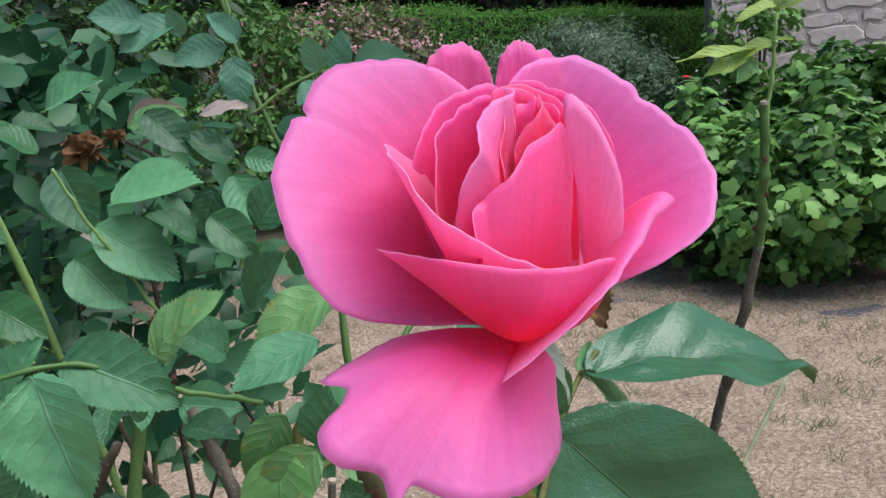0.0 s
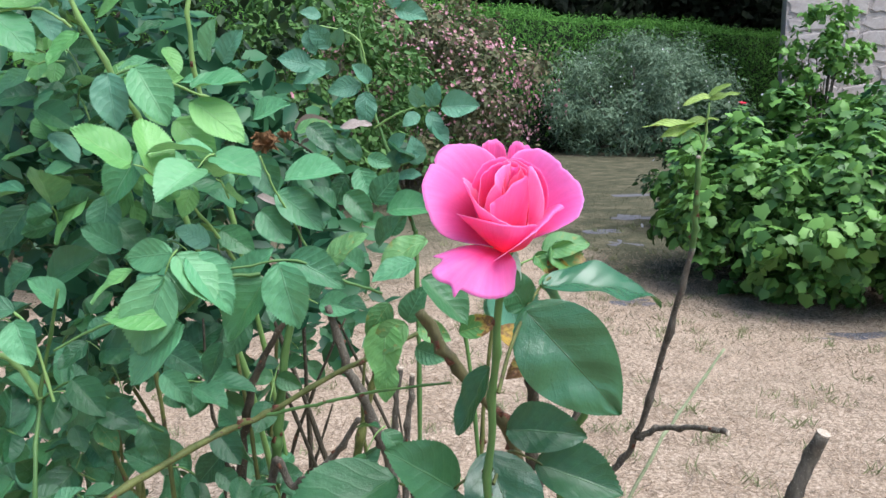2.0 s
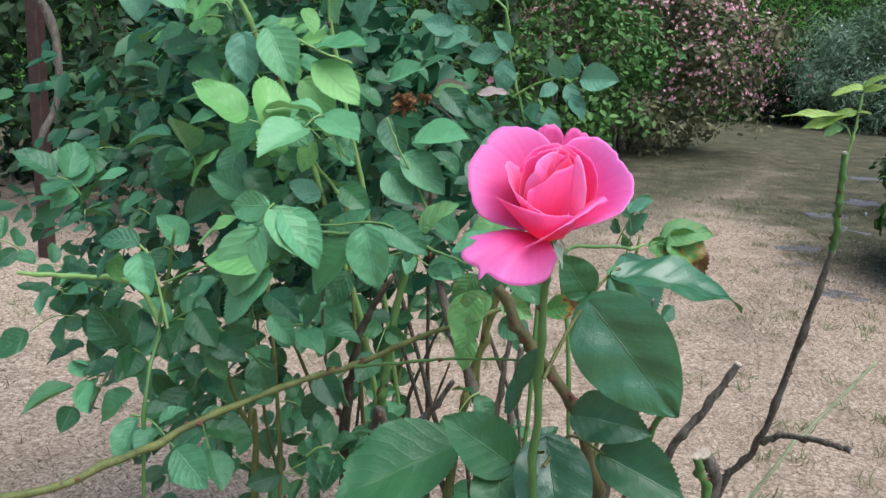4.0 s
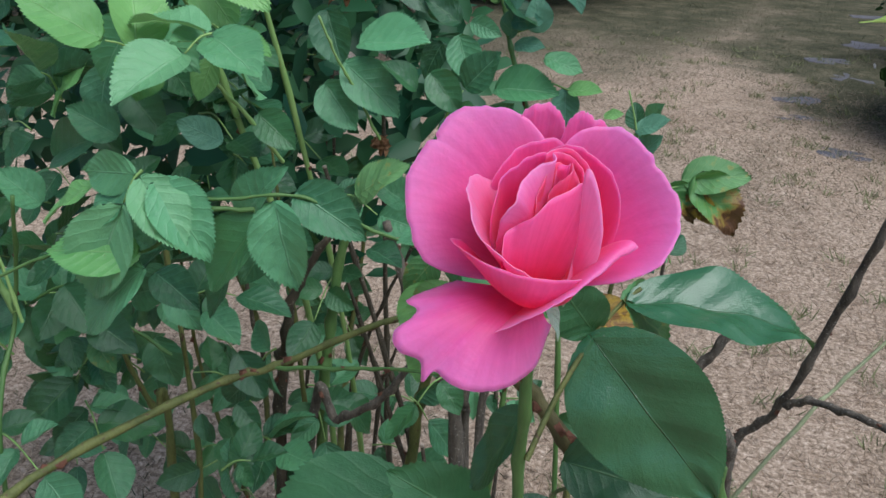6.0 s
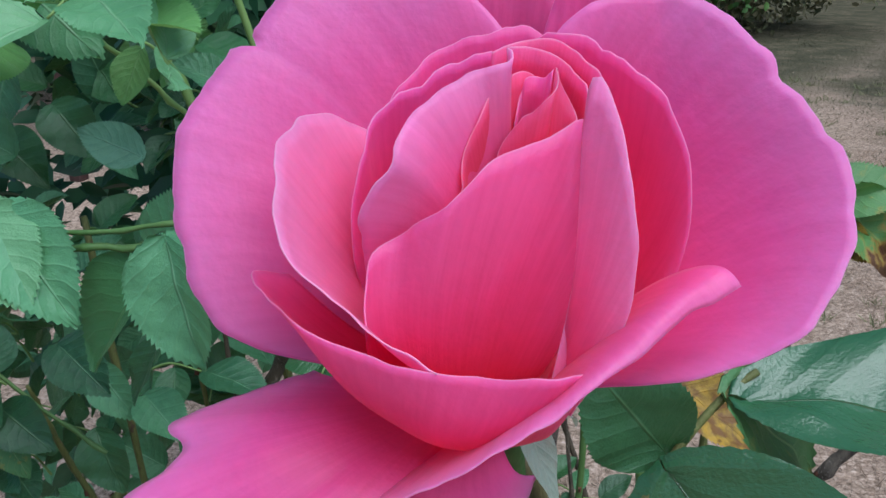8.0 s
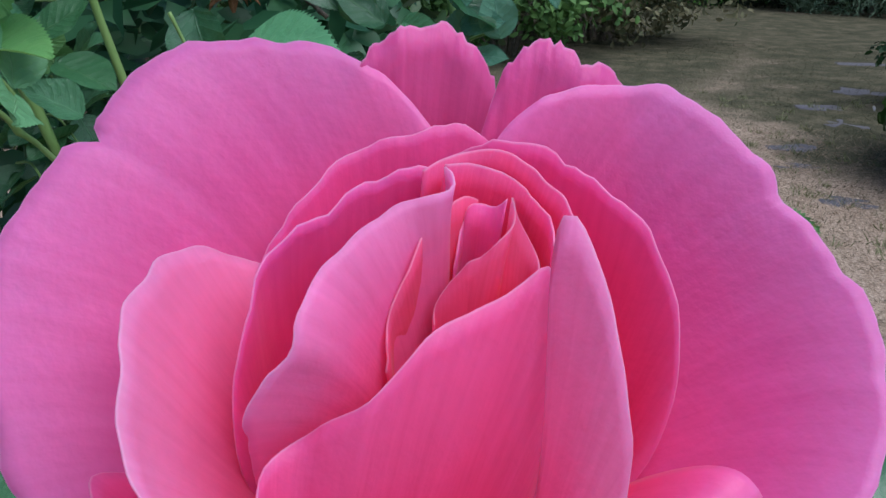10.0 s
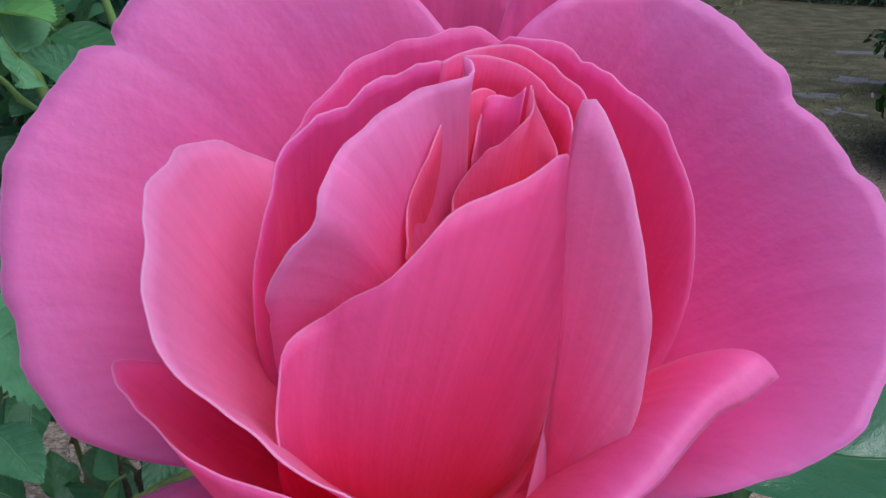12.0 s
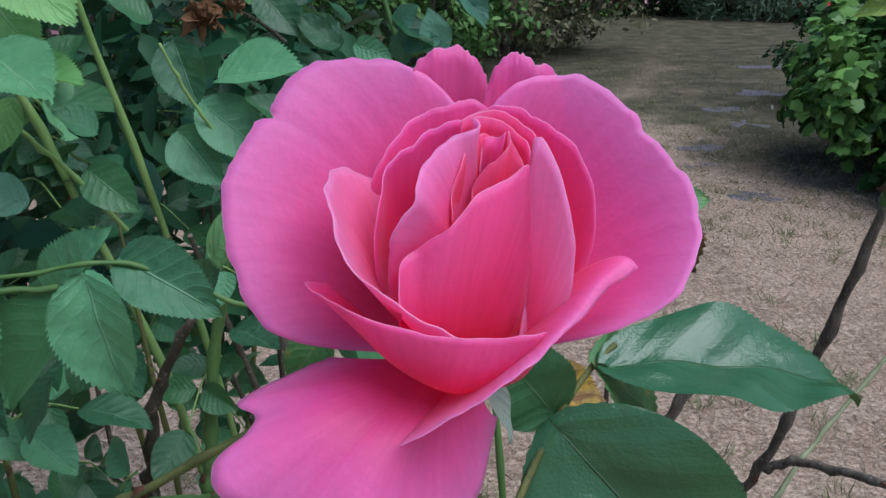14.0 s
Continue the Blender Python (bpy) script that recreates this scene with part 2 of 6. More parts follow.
# ---------------------------------------------------------------- mesh helpers
def mesh_of(name, verts, faces, mat, uv=None, smooth=True):
    me = bpy.data.meshes.new(name)
    me.from_pydata([tuple(v) for v in verts], [], [tuple(f) for f in faces])
    if uv is not None:
        layer = me.uv_layers.new(name="UVMap")
        idx = np.empty(len(me.loops), dtype=np.int32)
        me.loops.foreach_get("vertex_index", idx)
        layer.data.foreach_set("uv", np.asarray(uv, dtype=np.float32)[idx].ravel())
    if smooth:
        me.polygons.foreach_set("use_smooth", [True] * len(me.polygons))
    me.materials.append(mat)
    me.update()
    return me


def part(name, me, parent=None, label="", m=None):
    ob = new(name, me)
    if parent is not None:
        ob.parent = parent
    if m is not None:
        ob.matrix_basis = m
    return tagged(ob, label) if label else ob


def thing(name, label, category, place=(0, 0, 0), group="", kind=""):
    ob = new(name)
    ob.empty_display_size = 0.05
    ob.location = place
    return tagged(ob, label, category, group, kind)


def grid_faces(nu, nv):
    return [(i * nv + j, (i + 1) * nv + j, (i + 1) * nv + j + 1, i * nv + j + 1) for i in range(nu - 1) for j in range(nv - 1)]


def smooth_line(points, steps):
    """A Catmull-Rom line through the points."""
    p = np.array(points, float)
    p = np.vstack([2 * p[0] - p[1], p, 2 * p[-1] - p[-2]])
    out = []
    for i in range(1, len(p) - 2):
        for s in np.linspace(0, 1, steps, endpoint=False):
            a, b, c, d = p[i - 1], p[i], p[i + 1], p[i + 2]
            out.append(0.5 * (2 * b + (c - a) * s + (2 * a - 5 * b + 4 * c - d) * s * s + (3 * b - a - 3 * c + d) * s ** 3))
    out.append(p[-2])
    return np.array(out)


def tube(name, points, r0, r1, mat, parent, label="", steps=6, sides=8, knots=0.0, seed=0, cut=None):
    """A tapered, slightly knotted cane along the points."""
    rng = np.random.default_rng(seed + 11)
    line = smooth_line(points, steps)
    n = len(line)
    way = np.gradient(line, axis=0)
    way /= np.linalg.norm(way, axis=1)[:, None] + 1e-12
    side = np.cross(way, (0.31, 0.2, 0.93) if abs(way[:, 2].mean()) < 0.9 else (1, 0.1, 0))
    side /= np.linalg.norm(side, axis=1)[:, None]
    over = np.cross(side, way)
    rad = np.linspace(r0, r1, n) * (1 + knots * np.clip(rng.normal(0, 1, n), -1, 2))
    if knots:
        k = int(rng.integers(2, 5))
        while k < n - 2:
            rad[k - 1:k + 2] *= np.array((1.08, 1.28, 1.12))
            turn = rng.uniform(0, 6.28)
            bend = (math.cos(turn) * side[k] + math.sin(turn) * over[k]) * rad[k] * rng.uniform(0.3, 0.8)
            line[k] += bend
            line[k - 1] += bend * 0.5
            line[k + 1] += bend * 0.5
            k += int(rng.integers(4, 9))
    a = np.linspace(0, 2 * np.pi, sides, endpoint=False)
    v = (line[:, None] + rad[:, None, None] * (np.cos(a)[None, :, None] * side[:, None] + np.sin(a)[None, :, None] * over[:, None])).reshape(-1, 3)
    f = [(i * sides + j, i * sides + (j + 1) % sides, (i + 1) * sides + (j + 1) % sides, (i + 1) * sides + j) for i in range(n - 1) for j in range(sides)]
    f.append(tuple(range((n - 1) * sides, n * sides)))
    ob = part(name, mesh_of(name, v, f, mat), parent, label)
    if cut is not None:
        k = np.arange(sides)
        top = line[-1] + way[-1] * 0.0015
        ring = line[-1] + rad[-1] * 1.03 * (np.cos(a)[:, None] * side[-1] + np.sin(a)[:, None] * over[-1])
        low = ring - way[-1] * 0.001
        cv = np.vstack([low, ring + way[-1] * 0.001, [top]])
        cf = [(int(j), int((j + 1) % sides), int(sides + (j + 1) % sides), int(sides + j)) for j in k] + [(int(sides + j), int(sides + (j + 1) % sides), 2 * sides) for j in k]
        part("cut_end", mesh_of("cut_end", cv, cf, cut, smooth=False), ob, "pale cut end of the cane")
    return ob, line, rad


def thorns(ob, line, rad, count, size, seed, lo=0.05, hi=0.95):
    """Hooked thorns on a cane, each a part of it."""
    rng = np.random.default_rng(seed)
    me = mesh_of("thorn", [(-.3, -.55, 0), (.3, -.55, 0), (.3, .55, 0), (-.3, .55, 0), (-.07, -.15, .55), (.07, -.15, .55), (0, -.45, 1.0)],
                 [(0, 1, 5, 4), (1, 2, 5), (2, 3, 4, 5), (3, 0, 4), (4, 5, 6)], M_THORN)
    for k in range(count):
        i = int(rng.uniform(lo, hi) * (len(line) - 2))
        way = Vector(line[i + 1] - line[i]).normalized()
        out = way.orthogonal().normalized()
        out.rotate(Matrix.Rotation(rng.uniform(0, 6.28), 3, way))
        m = Matrix((way.cross(out), way, out)).transposed().to_4x4()
        s = size * rng.uniform(0.6, 1.2)
        part("thorn", me, ob, "", Matrix.Translation(Vector(line[i]) + out * rad[i] * 0.85) @ m @ Matrix.Diagonal((s, s, s, 1)))


def leaf_mesh(name, mat, wide=0.62, fold=0.18, droop=0.25, twist=0.0, wave=0.03, teeth=0.03, seed=0, nu=52, point=0.62, heart=0.06, swell=0.0, curl=0.0):
    """One leaflet of unit length along +y, its upper side towards +z."""
    rng = np.random.default_rng(seed)
    s = np.linspace(0, 1, nu)
    prof = np.maximum(0.0, np.sin(np.pi * np.clip(s, 0, 1) ** point)) ** 0.72 * (1 - 0.14 * s) * (1 - 0.3 * np.clip((s - 0.86) / 0.14, 0, 1))
    prof = prof / prof.max() * wide / 2
    tooth = np.where(np.arange(nu) % 2 == 0, 1 + teeth, 1 - teeth * 1.4)
    cols = np.array([-1, -0.93, -0.5, -0.03, 0.03, 0.5, 0.93, 1]) if not swell else np.array([-1, -0.95, -0.8, -0.6, -0.4, -0.2, -0.03, 0.03, 0.2, 0.4, 0.6, 0.8, 0.95, 1])
    ph = rng.uniform(0, 6.28, 4)
    v, uv = [], []
    for i in range(nu):
        for c in cols:
            w = prof[i] * c * (tooth[i] if abs(c) == 1 else 1)
            back = -heart * max(0, abs(c) - 0.1) * (1 - s[i]) ** 4 if i < nu // 3 else 0
            sharp = min(0.03, teeth) * (1 if i % 2 == 0 else -0.3) * (abs(c) == 1)
            y = s[i] + back + sharp
            z = abs(w) * fold * 2 - droop * s[i] ** 2 + wave * abs(c) * math.sin(9 * s[i] + ph[0] + c * 1.3) + 0.4 * wave * math.sin(17 * s[i] + ph[1] + 4 * c)
            z += swell * (math.sin(math.pi * abs(c)) ** 1.0 * (0.8 + 0.5 * math.sin(21 * s[i] - 5 * abs(c) + ph[2])) + 0.6 * noise.noise(Vector((c * 2.2, s[i] * 4.5, seed)))) * min(1.0, 6 * (1 - s[i]))
            z -= curl * max(0.0, (s[i] - 0.82) / 0.18) ** 2
            ang = twist * s[i]
            v.append((w * math.cos(ang) - z * math.sin(ang) * 0.5, y * (1 - 0.12 * droop * s[i]), z + w * math.sin(ang)))
            uv.append((0.5 + c / 2, s[i]))
    return mesh_of(name, v, grid_faces(nu, len(cols)), mat, uv)


def aim(base, tip, up=(0, 0, 1), roll=0.0, scale=None):
    """A pose that lays +y from base to tip with +z towards up."""
    b, t = Vector(base), Vector(tip)
    y = (t - b).normalized()
    z = Vector(up) - y * y.dot(Vector(up))
    z = z.normalized() if z.length > 1e-4 else y.orthogonal().normalized()
    x = y.cross(z)
    m = Matrix((x, y, z)).transposed().to_4x4()
    s = scale or (t - b).length
    return Matrix.Translation(b) @ m @ Matrix.Rotation(radians(roll), 4, "Y") @ Matrix.Diagonal((s, s, s, 1))


def leaf_set(name, mat, count, seed, **shape):
    rng = random.Random(seed)
    return [leaf_mesh(name, mat, wide=shape.get("wide", 0.62) * rng.uniform(0.9, 1.1), fold=rng.uniform(0.06, 0.3), droop=rng.uniform(-0.05, 0.32),
                      twist=rng.uniform(-0.3, 0.3), wave=rng.uniform(0.012, 0.035), teeth=shape.get("teeth", 0.026), seed=seed + i, point=shape.get("point", 0.8)) for i in range(count)]


LEAVES_BLUE = leaf_set("leaflet", M_BLUE, 8, 100, wide=0.72)
LEAVES_YOUNG = leaf_set("leaflet", M_YOUNG, 6, 200, wide=0.7)
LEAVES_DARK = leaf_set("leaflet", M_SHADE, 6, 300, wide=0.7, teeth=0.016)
LEAVES_TEAL = leaf_set("leaflet", M_TEAL, 6, 150, wide=0.72)
LEAVES_BLUSH = leaf_set("leaflet", M_BLUSH, 2, 170, wide=0.5)
LEAVES_MINT = leaf_set("leaflet", M_MINT, 5, 250, wide=0.72)
LEAVES_SICK = leaf_set("leaflet", M_SICK, 3, 400, wide=0.7)
LEAVES_DEAD = leaf_set("leaflet", M_DEAD, 3, 500, wide=0.6)
LEAVES_TIPPED = leaf_set("leaflet", M_TIPPED, 2, 550, wide=0.6)
LEAVES_WILD = leaf_set("leaflet", M_LIME, 3, 600, wide=0.36, point=0.8)


def spray(parent, base, tip, pairs, size, kinds, seed, face=(0.0, -0.58, 0.8), label="", stalk=None, droop=0.15):
    """A compound rose leaf: a curved rachis with pairs of leaflets and one at its end."""
    rng = random.Random(seed)
    b, t = np.array(base, float), np.array(tip, float)
    mid = (b + t) / 2 + np.array((0, 0, droop * np.linalg.norm(t - b)))
    ob, line, rad = tube("leaf_stalk", [b, mid, t], 0.0011, 0.0006, stalk or M_SHOOT, parent, label, steps=5, sides=5)
    way = Vector(t - b).normalized()
    up = Vector(face)
    up = (up - way * up.dot(way)).normalized()
    side = way.cross(up)
    spots = []
    for k in range(pairs):
        at = line[int((len(line) - 1) * (0.22 + 0.62 * k / max(1, pairs - 0.5)))]
        for sgn in (-1, 1):
            d = (side * sgn + way * rng.uniform(0.15, 0.6) + up * rng.uniform(-0.3, 0.35)).normalized()
            spots.append((Vector(at), d, size * rng.uniform(0.62, 1.08)))
    spots.append((Vector(t), (way + up * rng.uniform(-0.25, 0.2) + side * rng.uniform(-0.25, 0.25)).normalized(), size * rng.uniform(0.95, 1.2)))
    for at, d, s in spots:
        nrm = up + Vector((rng.uniform(-.8, .8), rng.uniform(-.6, .6), rng.uniform(-.6, .6)))
        part("leaflet", rng.choice(kinds), ob, "", aim(at + d * 0.004, at + d * (0.004 + s), nrm))
    return ob


# ---------------------------------------------------------------- scatter helper
def scatter(name, tv, tf, pos, axes, size, mat, parent=None, label=""):
    """Many copies of a small shape as one mesh: pos (n,3), axes (n,3,3) as columns, size (n,)."""
    tv = np.array(tv, float)
    n, k = len(pos), len(tv)
    v = np.einsum("nij,kj->nki", axes, tv) * np.asarray(size)[:, None, None] + pos[:, None]
    loops, starts, total = [], [], 0
    for f in tf:
        starts.append(total)
        total += len(f)
        loops += f
    lo = (np.array(loops)[None] + (np.arange(n) * k)[:, None]).ravel()
    st = (np.array(starts)[None] + (np.arange(n) * total)[:, None]).ravel()
    me = bpy.data.meshes.new(name)
    me.vertices.add(n * k)
    me.vertices.foreach_set("co", v.astype(np.float32).ravel())
    me.loops.add(len(lo))
    me.loops.foreach_set("vertex_index", lo.astype(np.int32))
    me.polygons.add(len(st))
    me.polygons.foreach_set("loop_start", st.astype(np.int32))
    me.update(calc_edges=True)
    me.materials.append(mat)
    return part(name, me, parent, label)


def frames_of(normal, rng, spread=0.6):
    """Random leaf axes whose z looks along the normals."""
    z = normal + rng.normal(0, spread, normal.shape)
    z /= np.linalg.norm(z, axis=1)[:, None]
    r = rng.normal(0, 1, z.shape) - np.array((0, 0, 0.5))
    y = r - z * (r * z).sum(1)[:, None]
    y /= np.linalg.norm(y, axis=1)[:, None]
    return np.stack([np.cross(y, z), y, z], axis=2)


OVAL = [(0, 0, 0), (.24, .3, .05), (.22, .68, .03), (0, 1, -.1), (-.22, .68, .03), (-.24, .3, .05), (0, .5, -.03)]
OVAL_F = [(0, 1, 6), (1, 2, 6), (2, 3, 6), (3, 4, 6), (4, 5, 6), (5, 0, 6)]
LOBED = [(0, 0, 0), (.3, -.1, .02), (.48, .1, -.04), (.42, .32, .02), (.52, .52, -.06), (.32, .68, .02), (0, 1, -.1), (-.32, .68, .02), (-.52, .52, -.06), (-.42, .32, .02), (-.48, .1, -.04), (-.3, -.1, .02), (0, .4, .05)]
DIAMOND = [(0, 0, 0), (.3, .45, .04), (0, 1, -.1), (-.3, .45, .04)]
LOBED_F = [(i, (i + 1) % 12, 12) for i in range(12)]
NARROW = [(0, 0, 0), (.09, .4, .02), (0, 1, -.05), (-.09, .4, .02)]
NARROW_F = [(0, 1, 2), (0, 2, 3)]


def shell(n, rng, radii, lumps, seed, thick=0.25, low=-1.0, clumps=0, grain=0.16):
    """Points near the uneven surface of a bush, and their outward directions; with clumps, gathered round that many twig ends."""
    m = clumps or n
    d = rng.normal(0, 1, (m * 3, 3))
    d /= np.linalg.norm(d, axis=1)[:, None]
    d = d[d[:, 2] > low][:m]
    bulge = np.array([1 + lumps * noise.noise(Vector(q * 2.2) + Vector((seed, 0, 0))) + 0.6 * lumps * noise.noise(Vector(q * 5.5) + Vector((0, seed, 0))) for q in d])
    depth = 1 - thick * rng.random(len(d)) ** 1.6
    at = d * np.array(radii) * (bulge * depth)[:, None]
    out = d / np.array(radii) / np.linalg.norm(d / np.array(radii), axis=1)[:, None]
    if not clumps:
        return at, out
    pick = rng.integers(0, len(at), n)
    off = rng.normal(0, 1, (n, 3))
    off /= np.linalg.norm(off, axis=1)[:, None]
    near = off * (rng.random(n) ** 0.45)[:, None] * (grain * np.mean(radii) * rng.uniform(0.6, 1.3, len(at))[pick])[:, None]
    return at[pick] + near, out[pick] * 0.45 + off * 0.75


def shrub(name, label, category, place, radii, count, size, shape, mat, seed, lumps=0.3, thick=0.3, low=-0.9, blossoms=None, spread=0.6, twigs=14, clumps=0, grain=0.16):
    """A bush: branching stems and a crown of many small leaves."""
    rng = np.random.default_rng(seed)
    ob = thing(name, label, category, (place[0], place[1], 0))
    p, nrm = shell(count, rng, radii, lumps, seed, thick, low, clumps, grain)
    p[:, 2] += place[2]
    keep = p[:, 2] > 0.02
    p, nrm = p[keep], nrm[keep]
    nrm = nrm * 0.7 + np.array((0, 0, 0.5))
    crown = scatter("crown", *shape, p, frames_of(nrm, rng, spread), size * rng.uniform(0.6, 1.3, len(p)), mat, ob)
    tagged(crown, kind="stuff")
    for k in range(twigs):
        a = rng.uniform(0, 6.28)
        end = np.array((math.cos(a) * radii[0] * rng.uniform(.2, .75), math.sin(a) * radii[1] * rng.uniform(.2, .75), place[2] + radii[2] * rng.uniform(-.1, .6)))
        foot = np.array((math.cos(a) * radii[0] * 0.12, math.sin(a) * radii[1] * 0.12, -0.03))
        tube("stem", [foot, (foot + end) / 2 + np.array((0, 0, 0.1 * radii[2])), end], 0.018, 0.005, M_CANE, ob, steps=3, sides=5, seed=k)
    if blossoms:
        bn, bs, bm = blossoms
        q, qn = shell(bn, rng, np.array(radii) * 1.03, lumps, seed, 0.06, -0.3)
        q[:, 2] += place[2]
        fl = scatter("blossom", FLOWER, FLOWER_F, q, frames_of(qn, rng, 0.4), bs * rng.uniform(0.6, 1.3, len(q)), bm, ob)
        tagged(fl, kind="stuff")
    return ob


FLOWER = [(0, 0, 0)] + [(0.5 * math.cos(a) * (1 if i % 2 else 0.62), 0.5 * math.sin(a) * (1 if i % 2 else 0.62), 0.18) for i, a in enumerate(np.linspace(0, 2 * math.pi, 10, endpoint=False))]
FLOWER_F = [(0, 1 + i, 1 + (i + 1) % 10) for i in range(10)]


# ---------------------------------------------------------------- ground
def ground_material():
    mat, nt, bsdf, out = material("dry_lawn")
    big = noise_tex(nt, 0.55, 5, 0.6)
    mid = noise_tex(nt, 5.0, 5, 0.65)
    fine = noise_tex(nt, 90, 6, 0.8)
    straw = ramp(nt, fine, (0.33, (0.075, 0.056, 0.038)), (0.5, (0.305, 0.228, 0.165)), (0.64, (0.55, 0.445, 0.35)))
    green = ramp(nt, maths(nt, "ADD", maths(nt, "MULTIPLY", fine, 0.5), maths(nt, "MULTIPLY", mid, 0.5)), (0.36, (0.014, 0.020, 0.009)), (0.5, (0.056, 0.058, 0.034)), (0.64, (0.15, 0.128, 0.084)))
    tc = nt.nodes.new("ShaderNodeTexCoord")
    sep = nt.nodes.new("ShaderNodeSeparateXYZ")
    nt.links.new(tc.outputs["Object"], sep.inputs[0])
    fac = maths(nt, "ADD", maths(nt, "MULTIPLY_ADD", big, 3.0, -1.75), maths(nt, "MULTIPLY_ADD", mid, 1.4, -0.6))
    # Darkens with distance: duller green grass plus tree shade put into the colour.
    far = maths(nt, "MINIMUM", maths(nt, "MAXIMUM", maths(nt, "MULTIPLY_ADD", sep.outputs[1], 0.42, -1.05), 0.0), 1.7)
    off = maths(nt, "SUBTRACT", sep.outputs[0], maths(nt, "MULTIPLY_ADD", sep.outputs[1], 0.17, -0.43))
    off = maths(nt, "ADD", off, maths(nt, "MULTIPLY_ADD", big, 1.6, -0.8))
    worn = maths(nt, "MAXIMUM", maths(nt, "SUBTRACT", 1.0, maths(nt, "MULTIPLY", maths(nt, "ABSOLUTE", off), 2.2)), 0.0)
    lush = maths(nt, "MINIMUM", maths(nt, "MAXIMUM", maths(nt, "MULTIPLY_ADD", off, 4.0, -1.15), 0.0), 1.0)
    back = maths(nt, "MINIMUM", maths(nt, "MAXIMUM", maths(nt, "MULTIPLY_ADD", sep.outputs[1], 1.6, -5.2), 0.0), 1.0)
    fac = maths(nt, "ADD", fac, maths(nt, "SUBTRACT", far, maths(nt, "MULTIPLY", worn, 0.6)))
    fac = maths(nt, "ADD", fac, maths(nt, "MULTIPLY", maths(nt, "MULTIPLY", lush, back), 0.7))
    clamp = nt.nodes.new("ShaderNodeClamp")
    nt.links.new(fac, clamp.inputs[0])
    litter = noise_tex(nt, 26, 5, 0.75)
    dark = nt.nodes.new("ShaderNodeClamp")
    nt.links.new(maths(nt, "MULTIPLY_ADD", litter, 7.0, -3.9), dark.inputs[0])
    straw = mix(nt, maths(nt, "MULTIPLY", dark.outputs[0], 0.7), straw, (0.12, 0.092, 0.06))
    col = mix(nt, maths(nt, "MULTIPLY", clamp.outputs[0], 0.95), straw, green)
    nt.links.new(col, bsdf.inputs["Base Color"])
    bsdf.inputs["Roughness"].default_value = 0.95
    bsdf.inputs["Specular IOR Level"].default_value = 0.1
    bump(nt, bsdf, maths(nt, "ADD", fine, maths(nt, "MULTIPLY", mid, 0.8)), 0.45, 0.015)
    return mat


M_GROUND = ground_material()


def ground_height(x, y):
    return 0.012 * noise.noise(Vector((x * 1.7, y * 1.7, 0))) + 0.02 * noise.noise(Vector((x * 0.4, y * 0.4, 3)))


